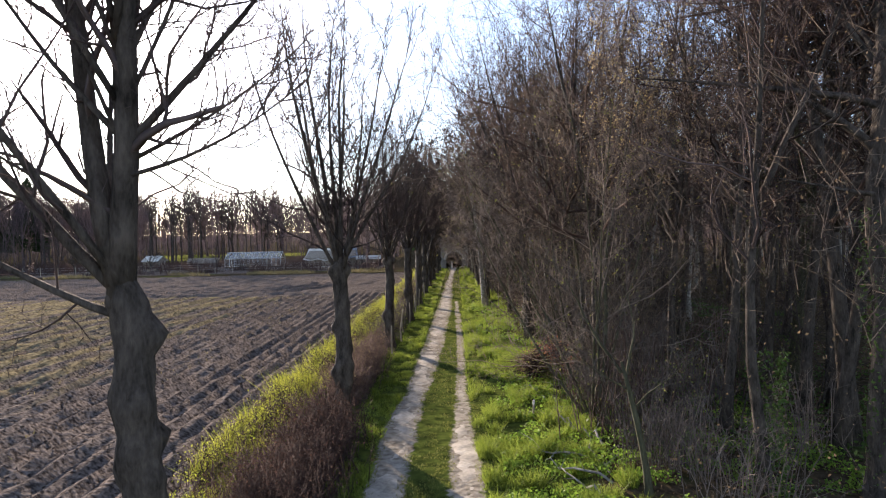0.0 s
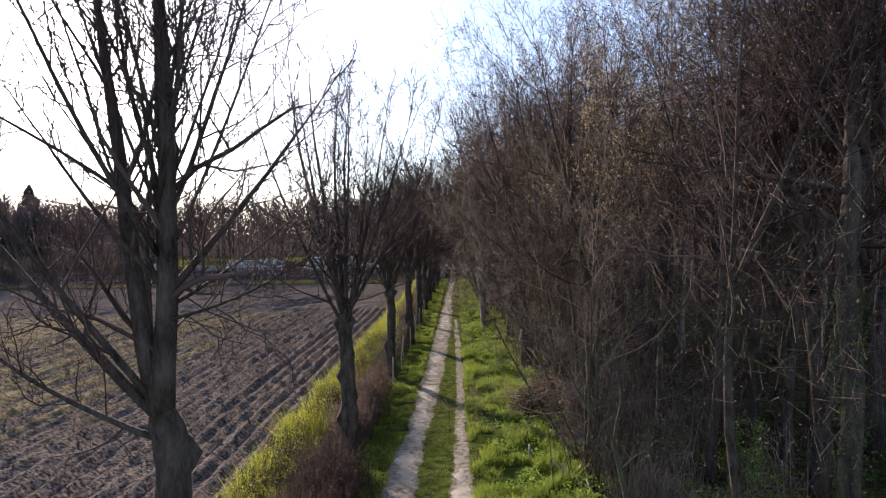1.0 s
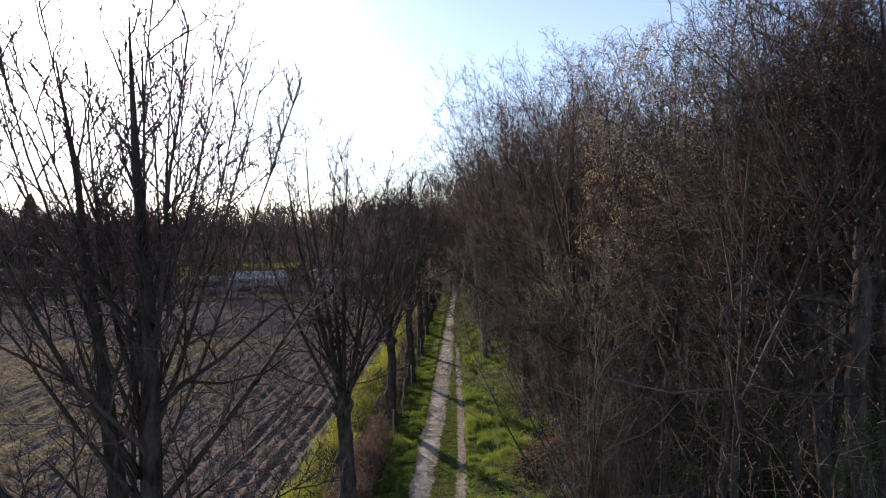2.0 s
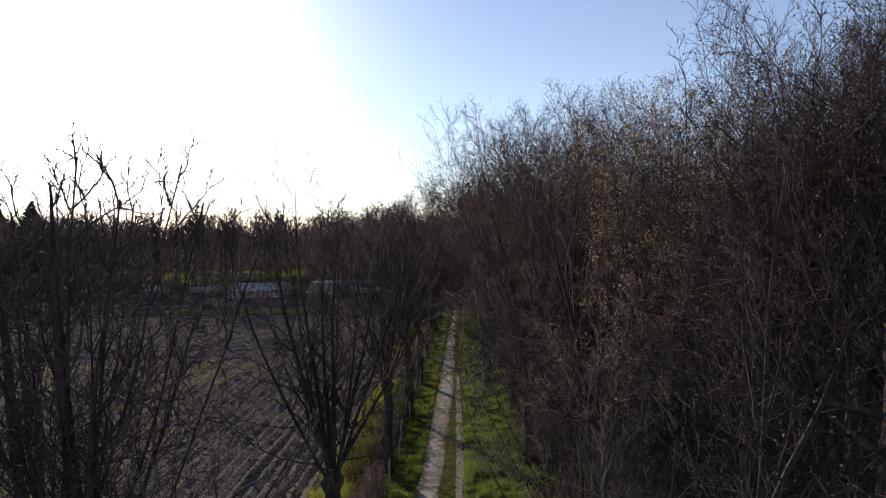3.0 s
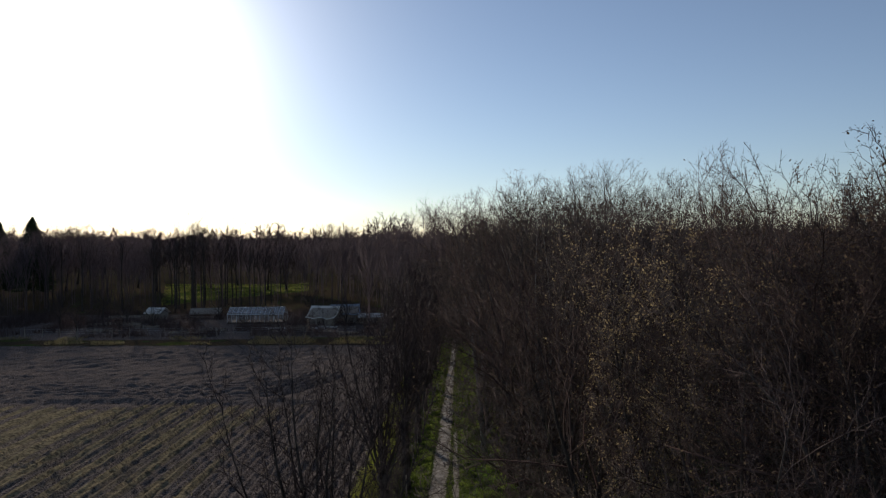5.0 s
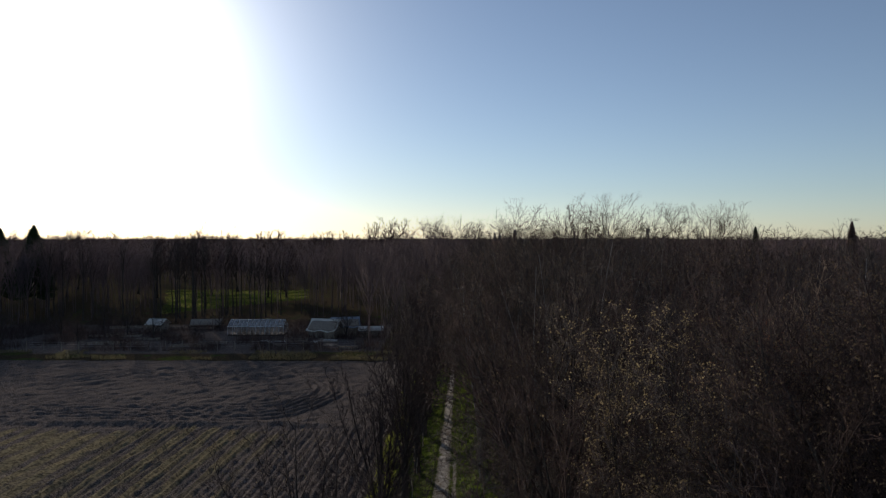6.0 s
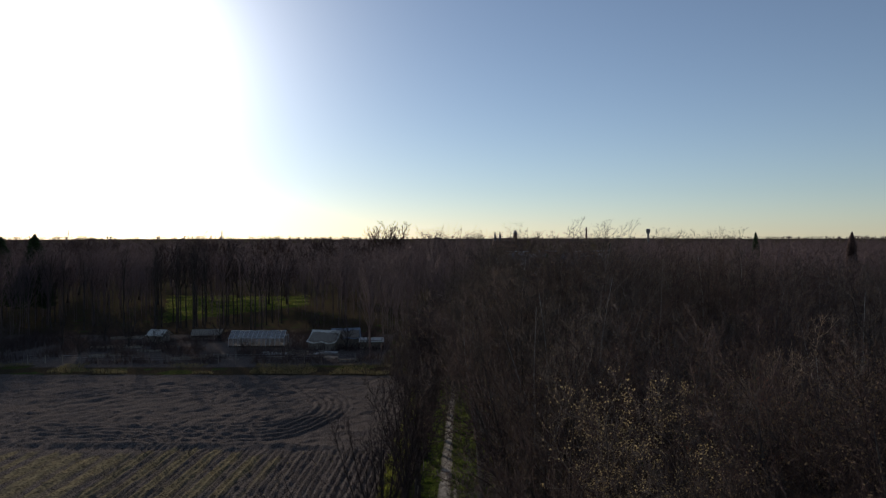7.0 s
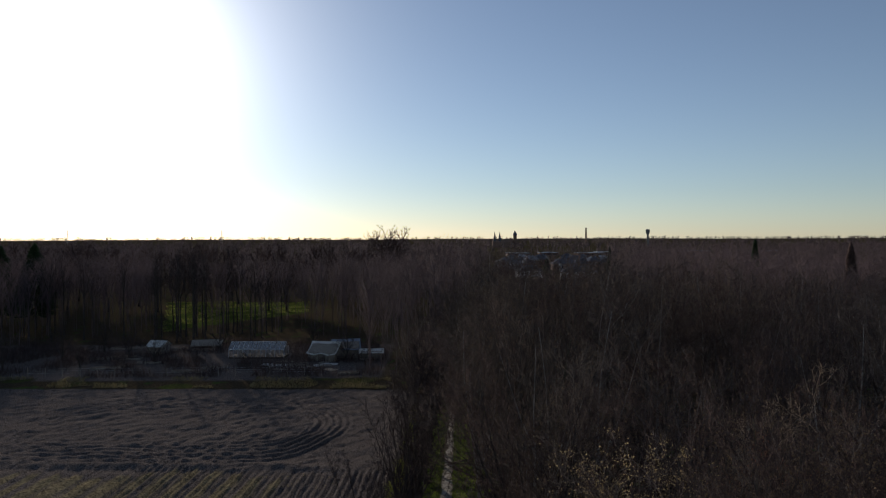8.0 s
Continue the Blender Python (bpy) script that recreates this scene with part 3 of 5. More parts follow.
def offshoots(r, P, R, L, count, first, last, angle, ratio, shrink, least, points, rise, wobble, taper=0.6):
    """Children of branches P (n, k, 3), radii R, lengths L: their lines, radii and lengths."""
    n, k, _ = P.shape
    f = first + (last - first) * (np.arange(count)[None, :] + r.random((n, count))) / count
    u = np.clip(f * (k - 1), 0, k - 1.001)
    seg = u.astype(int)
    w = (u - seg)[..., None]
    row = np.arange(n)[:, None]
    a, b = P[row, seg], P[row, seg + 1]
    at = a + (b - a) * w
    along = (b - a) / np.maximum(np.linalg.norm(b - a, axis=-1, keepdims=True), 1e-6)
    spin = r.uniform(0, 6.28, (n, 1)) + 2.4 * np.arange(count)[None, :] + r.normal(0, 0.4, (n, count))
    side = np.cross(along, np.stack([np.cos(spin), np.sin(spin), np.full_like(spin, 0.2)], -1))
    side /= np.maximum(np.linalg.norm(side, axis=-1, keepdims=True), 1e-6)
    lo, hi = angle
    ang = np.radians(lo + (hi - lo) * (f - first) / max(last - first, 1e-6)) * r.uniform(0.75, 1.25, (n, count))
    d = along * np.cos(ang)[..., None] + side * np.sin(ang)[..., None]
    length = L[:, None] * ratio * (1.15 - taper * f) * r.uniform(0.55, 1.3, (n, count))
    rad = np.maximum((R[row, seg] * (1 - w[..., 0]) + R[row, seg + 1] * w[..., 0]) * shrink * r.uniform(0.75, 1.1, (n, count)), least)
    m = n * count
    at, d, length, rad = at.reshape(m, 3), d.reshape(m, 3), length.reshape(m), rad.reshape(m)
    Q = np.empty((m, points, 3))
    Q[:, 0] = at
    for i in range(1, points):
        d = d + np.array([0, 0, rise / (points - 1)]) + r.normal(0, wobble, (m, 3))
        d /= np.linalg.norm(d, axis=1, keepdims=True)
        Q[:, i] = Q[:, i - 1] + d * (length / (points - 1))[:, None]
    return Q, rad[:, None] * np.linspace(1, 0.35, points)[None, :], length


def thin_tubes(P, R):
    """Three-sided tapering tubes along the lines P, closed to a point."""
    n, k, _ = P.shape
    if k == 2:
        return spikes(P[:, 0], P[:, 1], R[:, 0])
    d = P[:, -1] - P[:, 0]
    u = np.cross(d, np.array([0.31, 0.92, 0.2]))
    u /= np.maximum(np.linalg.norm(u, axis=1, keepdims=True), 1e-6)
    w = np.cross(d / np.maximum(np.linalg.norm(d, axis=1, keepdims=True), 1e-6), u)
    V = np.empty((n, (k - 1) * 3 + 1, 3))
    for i in range(k - 1):
        for c in range(3):
            t = 2 * math.pi * c / 3
            V[:, i * 3 + c] = P[:, i] + R[:, i, None] * (u * math.cos(t) + w * math.sin(t))
    V[:, -1] = P[:, -1]
    F = []
    for i in range(k - 2):
        for c in range(3):
            e = (c + 1) % 3
            F += [(i * 3 + c, i * 3 + e, i * 3 + 3 + e), (i * 3 + c, i * 3 + 3 + e, i * 3 + 3 + c)]
    F += [((k - 2) * 3 + c, (k - 2) * 3 + (c + 1) % 3, (k - 1) * 3) for c in range(3)]
    F = np.array(F)[None] + (np.arange(n) * ((k - 1) * 3 + 1))[:, None, None]
    return V.reshape(-1, 3), F.reshape(-1, 3)


class Habit:
    """How a woodland tree grows: leaders (tilt in degrees, share of the height, where on the first stem it starts), boughs and their reach, twig counts."""

    def __init__(self, leaders, reach, base, counts, least, girth=0.0125, angle=(64, 36), rise=0.5, droop=0.0, taper=0.55):
        self.leaders, self.reach, self.base, self.counts, self.least = leaders, reach, base, counts, least
        self.girth, self.angle, self.rise, self.droop, self.taper = girth, angle, rise, droop, taper


def twigs_on(r, h, pts, radii, reach, base=None):
    """Boughs, branches and twigs on one stem: their meshes, and the twigs' tips."""
    line, rad = np.array([[tuple(q) for q in pts]]), np.array([radii])
    length = np.array([math.dist(pts[0], pts[-1])])
    n1, n2, n3, n4 = h.counts
    out = []
    Q, q, l = offshoots(r, line, rad, length, n1, h.base if base is None else base, 0.995, h.angle, reach / length[0], 0.5, h.least * 2.4, 6, h.rise, 0.2, h.taper)
    out.append(thin_tubes(Q, q))
    Q, q, l = offshoots(r, Q, q, l, n2, 0.12, 1.0, (54, 36), 0.42, 0.55, h.least * 1.5, 4, h.rise * 0.6 - h.droop, 0.2)
    out.append(thin_tubes(Q, q))
    Q, q, l = offshoots(r, Q, q, l, n3, 0.1, 1.0, (50, 36), 0.52, 0.6, h.least * 1.1, 3 if n4 == 0 else 2, h.rise * 0.4 - h.droop, 0.12)
    out.append(thin_tubes(Q, q))
    if n4:
        Q, q, l = offshoots(r, Q, q, l, n4, 0.1, 1.0, (46, 36), 0.62, 0.7, h.least, 2, 0.25 - h.droop, 0.1)
        out.append(thin_tubes(Q, q))
    return out, Q[:, -1]


def stem_line(rng, start, way, length, rise, wobble=0.05, count=10):
    d, p, pts = Vector(way).normalized(), Vector(start), []
    for _ in range(count):
        pts.append(p.copy())
        d = (d + Vector((rng.gauss(0, wobble), rng.gauss(0, wobble), rise / count))).normalized()
        p = p + d * (length / (count - 1))
    return pts


def wild_tree(seed, h, height, bark, twig, leaves=None, leaf_count=0, leaf_size=0.05):
    """A bare woodland tree of that height: its stems, its crown of boughs and twigs, what leaves it has."""
    r = np.random.default_rng(seed)
    rng = random.Random(seed)
    stem, crown, tips, main = Shape(), [], [], None
    turn = r.uniform(0, 6.28)
    for tilt, share, foot in h.leaders:
        turn += 2.4 + r.uniform(-0.5, 0.5)
        a = radians(tilt)
        start = main[int(foot * 9)] if main and foot else Vector((math.cos(turn) * 0.1, math.sin(turn) * 0.1, -0.1))
        reach = height * share
        pts = stem_line(rng, start, (math.cos(turn) * math.sin(a), math.sin(turn) * math.sin(a), math.cos(a)), reach, 0.35)
        girth = height * h.girth * (1.0 if main is None else 0.6)
        radii = [max(girth * (1 - i / 9.4) ** 1.15, 0.01) for i in range(10)]
        radii[0] *= 1.4 if not foot else 1.0
        main = main or pts
        stem.tube(pts, radii, 7 if girth > 0.09 else 5, rough=0.06, rng=rng)
        more, ends = twigs_on(r, h, pts, radii, h.reach, 0.12 if foot else None)
        crown += more
        tips.append(ends)
    verts, tris = joined(crown)
    lid = np.percentile(verts[:, 2], 99.2)
    tris = tris[verts[tris, 2].max(axis=1) < lid + 0.15]
    out = [("trunk", stem.mesh("trunk", bark, True)), ("crown", tri_mesh("crown", verts, tris, twig))]
    if leaves is not None:
        tips = np.concatenate(tips)
        tips = tips[tips[:, 2] < lid]
        pick = tips[r.integers(0, len(tips), leaf_count)] + r.normal(size=(leaf_count, 3)) * 0.06
        out.append(("foliage", tri_mesh("foliage", *flakes(pick, leaf_size, r), leaves)))
    return out


def roadside_tree(seed, h, fork, r0, r1, stems, lean=(0, 0), knots=()):
    """A pollarded tree: a knotted trunk, its limbs, a crown of twigs. stems: way, length, radius, height of its foot below the fork."""
    r = np.random.default_rng(seed)
    rng = random.Random(seed)
    trunk, crown, limbs, main = Shape(), [], [], None
    top = trunk_tube(trunk, rng, fork, r0, r1, lean, knots, root=1.5)
    for way, length, radius, below in stems:
        f = 1 - below / fork
        start = Vector((lean[0] * f * f, lean[1] * f * f, top.z - below)) if below > 0 else top - UP * 0.35
        if below < 0:
            start = main[0].lerp(main[-1], -below / (main[-1] - main[0]).length)
        pts = stem_line(rng, start, way, length, 0.5, 0.035)
        main = main or pts
        radii = [max(radius * (1 - i / 9.3) ** 0.85, 0.008) for i in range(10)]
        limbs.append(Shape().tube(pts, radii, 8 if radius > 0.06 else 5, rough=0.05, rng=rng))
        crown += twigs_on(r, h, pts, radii, 0.6 + 0.24 * length)[0]
    return [("trunk", trunk.mesh("trunk", BARK, True))] + [("limb", s.mesh("limb", BARK, True)) for s in limbs] + [("crown", tri_mesh("crown", *joined(crown), TWIG))]


def avenue():
    """The row of pollarded trees along the lane's field side."""
    rng = random.Random(7)
    label = "bare pollarded roadside tree with several upswept limbs"
    front = Habit((), 2.0, 0.12, (13, 5, 5, 2), 0.0042, angle=(54, 30), rise=0.65, taper=0.85)
    row = Habit((), 2.0, 0.1, (14, 6, 6, 2), 0.005, angle=(52, 28), rise=0.7, taper=0.55)
    row_far = Habit((), 2.0, 0.1, (14, 6, 6, 0), 0.009, angle=(52, 28), rise=0.7, taper=0.55)
    stems = [((0.05, -0.02, 1), 6.3, 0.135, 0.0), ((-0.17, 0.05, 1), 6.2, 0.115, 0.15), ((-0.8, 0.05, 0.75), 4.6, 0.065, 0.2), ((-0.5, -0.4, 0.85), 4.8, 0.045, 0.1), ((-0.35, 0.6, 0.8), 4.8, 0.045, 0.1),
             ((-0.95, -0.05, 0.3), 3.0, 0.045, 0.45), ((0.7, 0.1, 0.7), 3.2, 0.048, -1.4), ((0.95, -0.1, 0.15), 2.0, 0.026, -1.2), ((0.85, 0.3, 0.45), 2.2, 0.026, -1.3),
             ((-0.7, 0.2, 0.7), 3.0, 0.034, -1.6), ((0.45, 0.3, 1), 4.2, 0.036, -2.0), ((0.34, -0.35, 1), 3.9, 0.036, -2.4), ((-0.6, -0.25, 1), 4.2, 0.036, -1.9), ((0.2, 0.1, 1), 3.1, 0.032, -3.0), ((-0.35, 0.1, 1), 3.6, 0.032, -2.6)]
    fan = random.Random(6)
    for k in range(12):
        up = fan.uniform(1.6, 3.6)
        stems.append(((-0.52 + 1.0 * (k + fan.uniform(-0.3, 0.3)) / 11, fan.uniform(-0.35, 0.35), 1.0), (6.7 - up) * fan.uniform(0.85, 1.0), 0.024, -up))
    burls = random.Random(9)
    first = roadside_tree(11, front, 4.6, 0.18, 0.155, stems, (-0.36, 0.0), tuple((burls.uniform(0.8, 4.2), burls.uniform(0, 6.28), burls.uniform(0.02, 0.05)) for _ in range(34)) + ((3.85, 0.1, 0.1), (3.3, 3.3, 0.08), (2.6, 3.1, 0.1), (2.2, 0.2, 0.09), (3.2, 5.0, 0.08), (2.75, 4.6, 0.08), (1.2, 2.0, 0.07), (1.7, 4.3, 0.08), (2.9, 0.4, 0.06)))
    plant("roadside_tree", first, (-2.72, 4.95), "large bare roadside tree with a knotted trunk and forked stems", "tree", "trees along the lane")
    kinds = []
    for k in range(3):
        rr = random.Random(20 + k)
        kn = tuple((rr.uniform(1.0, 4.2), rr.uniform(0, 6.28), rr.uniform(0.03, 0.13)) for _ in range(18))
        kinds.append(roadside_tree(20 + k, row if k == 0 else row_far, 4.4, 0.21, 0.18, row_stems(rr, 11, 7.0, 0.075, (3, 33)), (rr.uniform(-0.1, 0.1), 0), kn))
    spots = [(-2.58, 16.0, 1.0), (-2.19, 27.9, 0.95), (-1.75, 36.7, 0.97), (-1.41, 45.4, 0.95), (-1.18, 54.4, 0.98), (-0.89, 62.0, 1.0), (-0.55, 71.0, 0.97), (-0.2, 80.0, 1.0), (0.1, 89.0, 1.0)]
    for i, (x, y, s) in enumerate(spots):
        plant("roadside_tree", kinds[0 if i < 2 else 1 + i % 2], (x, y), label, "tree", "trees along the lane", rng.uniform(0, 360), s)


avenue()


# the wood's uneven canopy: skyline slope with distance, by bearing from the climbing camera
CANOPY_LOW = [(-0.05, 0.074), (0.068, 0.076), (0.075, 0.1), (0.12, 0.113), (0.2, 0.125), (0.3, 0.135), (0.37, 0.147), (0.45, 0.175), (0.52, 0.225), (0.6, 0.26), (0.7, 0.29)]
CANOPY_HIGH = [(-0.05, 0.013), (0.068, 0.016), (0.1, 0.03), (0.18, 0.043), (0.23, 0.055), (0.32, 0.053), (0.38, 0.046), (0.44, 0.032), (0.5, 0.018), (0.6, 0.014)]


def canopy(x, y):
    """The height of the wood's canopy, under the skyline from two camera heights."""
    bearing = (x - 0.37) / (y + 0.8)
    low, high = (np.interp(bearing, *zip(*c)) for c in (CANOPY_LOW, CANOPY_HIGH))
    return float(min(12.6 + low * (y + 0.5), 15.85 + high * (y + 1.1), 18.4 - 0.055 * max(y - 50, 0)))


def wood():
    """The woodland on the lane's right: tall trees, slender ones, broad ones at its edge, hazels."""
    rng = random.Random(3)
    tall_habit = Habit(((4, 0.86, 0), (26, 0.5, 0.35), (34, 0.42, 0.45)), 4.4, 0.3, (14, 7, 6, 3), 0.0048)
    thin_habit = Habit(((4, 0.88, 0), (24, 0.42, 0.45)), 3.6, 0.34, (17, 7, 6, 2), 0.005, girth=0.0095)
    rear_habit = Habit(((4, 0.84, 0), (28, 0.46, 0.4), (32, 0.4, 0.5)), 4.4, 0.34, (11, 6, 6, 0), 0.009, girth=0.010)
    edge_habit = Habit(((8, 0.95, 0), (24, 0.95, 0), (34, 0.95, 0), (18, 0.95, 0), (42, 0.95, 0), (30, 0.9, 0)), 2.7, 0.2, (11, 7, 6, 3), 0.0045, girth=0.0085, angle=(62, 36), rise=0.25)
    hazel_habit = Habit(tuple((6 + 5 * k, 1.0 - 0.04 * k, 0) for k in range(7)), 1.6, 0.15, (9, 6, 6, 0), 0.0055, girth=0.006, angle=(50, 30))
    weep_habit = Habit(((3, 0.95, 0), (14, 0.5, 0.4)), 3.4, 0.2, (22, 9, 6, 3), 0.0045, girth=0.010, angle=(60, 36), rise=0.1, droop=0.55)
    bud_habit = Habit(((3, 0.9, 0), (18, 0.55, 0.35), (22, 0.5, 0.35), (28, 0.5, 0.4)), 2.7, 0.3, (17, 8, 6, 2), 0.0048, girth=0.008, angle=(52, 30), rise=0.5)
    high_habit = Habit(((3, 0.9, 0), (20, 0.36, 0.6), (28, 0.32, 0.65)), 3.2, 0.6, (13, 8, 6, 3), 0.005, girth=0.010)
    far_habit = Habit(((4, 0.72, 0), (30, 0.5, 0.35), (36, 0.45, 0.45), (40, 0.42, 0.4)), 5.2, 0.3, (13, 6, 6, 0), 0.036, girth=0.013)
    far = [wild_tree(76 + k, far_habit, 15.0, BARK, TWIG_BROWN) for k in range(2)]
    barks = (BARK, BARK_GREEN, BARK, BARK)
    tall = [wild_tree(40 + k, tall_habit, 14.0, barks[k], (TWIG_BROWN, TWIG, TWIG_BROWN, TWIG_GREY)[k], LEAF_DRY, (1500, 900, 2200, 700)[k], 0.05) for k in range(4)]
    thin = [wild_tree(60 + k, thin_habit, 14.5, (BARK_PALE, BARK, BARK, BARK_GREEN)[k], (TWIG_GREY, TWIG_BROWN, TWIG, TWIG_BRUSH)[k], LEAF_DRY, 900, 0.048) for k in range(4)]
    rear = [wild_tree(70 + k, rear_habit, 15.0, (BARK_PALE, BARK, BARK, BARK)[k], (TWIG_GREY, TWIG_BROWN, TWIG, TWIG_BRUSH)[k], LEAF_DRY, 200, 0.08) for k in range(4)]
    high = [wild_tree(50 + k, high_habit, 15.0, BARK, (TWIG, TWIG_BROWN, TWIG_GREY)[k], LEAF_DRY, 1800, 0.055) for k in range(3)]
    # paler twigs here carry the sunlight on the lane-side faces
    broad = [wild_tree(80 + k, edge_habit, 8.6, BARK_GREEN, (TWIG_EDGE, TWIG_BRUSH, TWIG_BRUSH)[k], LEAF_BUD if k == 0 else LEAF_DRY, (1500, 900, 1500)[k], 0.045) for k in range(3)]
    hazel = [wild_tree(90 + k, hazel_habit, 5.6, BARK, (TWIG_BRUSH, TWIG, TWIG_BROWN)[k], LEAF_BUD if k == 1 else LEAF_DRY, 400, 0.05) for k in range(3)]
    # crown copies in a paler twig colour: sun on the lane edge, painted in
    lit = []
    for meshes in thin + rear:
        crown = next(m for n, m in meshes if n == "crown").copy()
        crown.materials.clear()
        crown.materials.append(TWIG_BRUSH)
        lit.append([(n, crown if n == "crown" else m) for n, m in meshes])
    lt = "tall bare woodland tree with a greyish brown twiggy crown"
    ls = "slender bare woodland tree with fine brown twigs"
    lh = "many-stemmed bare hazel bush with fine upright twigs"
    lb = "broad many-stemmed bare tree reaching over the verge"
    spots = []
    tops = {id(me): top_of(me) for me in tall + thin + rear + broad + lit + far + high}

    def free(x, y, gap):
        return all((x - a) ** 2 + (y - b) ** 2 > gap * gap for a, b in spots)

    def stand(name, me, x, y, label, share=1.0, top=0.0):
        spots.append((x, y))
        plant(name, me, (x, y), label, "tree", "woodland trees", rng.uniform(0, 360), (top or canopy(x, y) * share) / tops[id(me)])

    for k, (x, y) in enumerate(((6.25, 13.9), (5.6, 10.3), (3.95, 28.4), (4.1, 37.7), (9.4, 20.5), (8.0, 24), (4.6, 18.2), (4.5, 23.6), (4.6, 33.0), (8.9, 13.2), (11.3, 15.6), (10.3, 18.8))):
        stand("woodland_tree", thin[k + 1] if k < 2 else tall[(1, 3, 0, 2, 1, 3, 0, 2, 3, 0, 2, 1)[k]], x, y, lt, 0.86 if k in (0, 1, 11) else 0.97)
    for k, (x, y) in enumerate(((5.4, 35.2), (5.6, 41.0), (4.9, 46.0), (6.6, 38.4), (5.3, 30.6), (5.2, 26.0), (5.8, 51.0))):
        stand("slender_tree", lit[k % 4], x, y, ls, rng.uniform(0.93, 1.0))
    for k, (x, y) in enumerate(((10.7, 13.6), (12.5, 17.2), (8.4, 16.6), (12.9, 14.2), (10.2, 16.2), (8.7, 15.0), (11.8, 15.0), (9.9, 12.4), (13.6, 18.6), (11.6, 18.0), (8.2, 12.9))):
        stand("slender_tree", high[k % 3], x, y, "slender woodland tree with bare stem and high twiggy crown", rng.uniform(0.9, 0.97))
    for k in range(20):
        y = 44 + 10 * rng.random()
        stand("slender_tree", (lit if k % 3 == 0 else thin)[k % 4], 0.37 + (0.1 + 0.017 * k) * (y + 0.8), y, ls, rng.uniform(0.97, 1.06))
    for k in range(11):
        y = 15.5 + 4.3 * k
        stand("broad_tree", broad[k % 3], lane_x(y) + 4.1 + 0.08 * (y - 15) + rng.uniform(-0.25, 0.35), y, lb, top=rng.uniform(8.2, 10.0))
    for x, y, seed, top, bark, twig, leaf, count, label in ((5.9, 16.6, 140, 13.9, BARK, TWIG_EDGE, LEAF_TAN, 9000, "pale brown budding tree with a dense upright crown"), (14.6, 23.3, 141, 14.6, BARK_PALE, TWIG_PALE, LEAF_DRY, 1200, "pale-twigged tree with withered brown leaves"),
                                                        (12.2, 19.4, 142, 13.2, BARK, TWIG_BROWN, LEAF_RED, 3500, "reddish brown tree with many withered leaves")):
        me = wild_tree(seed, bud_habit, 13.0, bark, twig, leaf, count, 0.05)
        spots.append((x, y))
        plant("budding_tree", me, (x, y), label, "tree", "woodland trees", 0.0, top / top_of(me))
    me = wild_tree(145, weep_habit, 12.5, BARK_PALE, TWIG_EDGE, LEAF_TAN, 2500, 0.04)
    spots.append((3.7, 30.6))
    plant("weeping_birch", me, (3.7, 30.6), "slender birch with fine drooping light brown twigs", "tree", "woodland trees", 0.0, 12.8 / top_of(me))
    for k in range(12):
        y = 43 + 4.4 * k
        x = lane_x(y) + 3.0 + rng.uniform(-0.5, 0.6) - 0.012 * max(y - 60, 0)
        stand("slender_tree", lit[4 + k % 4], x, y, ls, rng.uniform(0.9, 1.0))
    for k in range(9):
        y = 58 + 4.2 * k
        plant("slender_tree", rear[(k + 2) % 4], (lane_x(y) - 2.6 + rng.uniform(-1.2, 0.3), y), ls, "tree", "woodland trees", rng.uniform(0, 360), rng.uniform(0.78, 0.9))
    over_style = Style((9, 6, 5), (0.45, 0.5, 0.6), (50, 50, 50), (0.0, 0.1, 0.1, 0.1), 0.14, 0.52, sides=(5, 3, 3, 3), segs=(6, 2, 1, 1), first=0.1, least=0.02)
    over = []
    for k in range(2):
        rr = random.Random(130 + k)
        stems = [((0.25, rr.uniform(-0.3, 0.3), 1), 6.5, 0.075, 0.0), ((0.7, 0.3, 0.8), 5.5, 0.06, 0.0), ((0.7, -0.35, 0.7), 5.5, 0.06, 0.2), ((0.1, 0.6, 0.9), 5.5, 0.05, 0.2), ((0.1, -0.6, 0.9), 5.5, 0.05, 0.0), ((0.9, 0.0, 0.5), 4.5, 0.05, 0.3)]
        # light twig colour again stands for sun on these trees
        over.append(tree_meshes(130 + k, over_style, 4.3, 0.12, 0.09, stems, BARK, TWIG_EDGE, (0.8, 0), leaves=LEAF_BUD if k else LEAF_DRY, leaf_count=500, leaf_size=0.09))
    for x, y in ((5.3, 29.6), (5.6, 36.0)):
        plant("leaning_tree", over[0], (x, y), "bare twiggy tree leaning over the lane", "tree", "trees over the lane", 180.0 + rng.uniform(-20, 20), 0.92)
    for k in range(9):
        y = 58 + 2.3 * k
        plant("leaning_tree", over[(k // 2) % 2], (lane_x(y) + (2.5 if k % 2 else -2.2), y), "bare twiggy tree leaning over the lane", "tree", "trees over the lane", 180.0 * (k % 2) + rng.uniform(-25, 25), rng.uniform(0.9, 1.15))
    stout_style = Style((10, 7, 5), (0.42, 0.48, 0.55), (46, 46, 48), (0.12, 0.3, 0.3, 0.2), 0.13, 0.52, sides=(6, 3, 3, 3), segs=(8, 4, 1, 1), first=0.15, least=0.0055)
    young_style = Style((8, 6, 4), (0.38, 0.48, 0.55), (40, 44, 46), (0.12, 0.25, 0.2, 0.2), 0.13, 0.5, sides=(5, 3, 3, 3), segs=(8, 5, 2, 1), first=0.12, least=0.005)
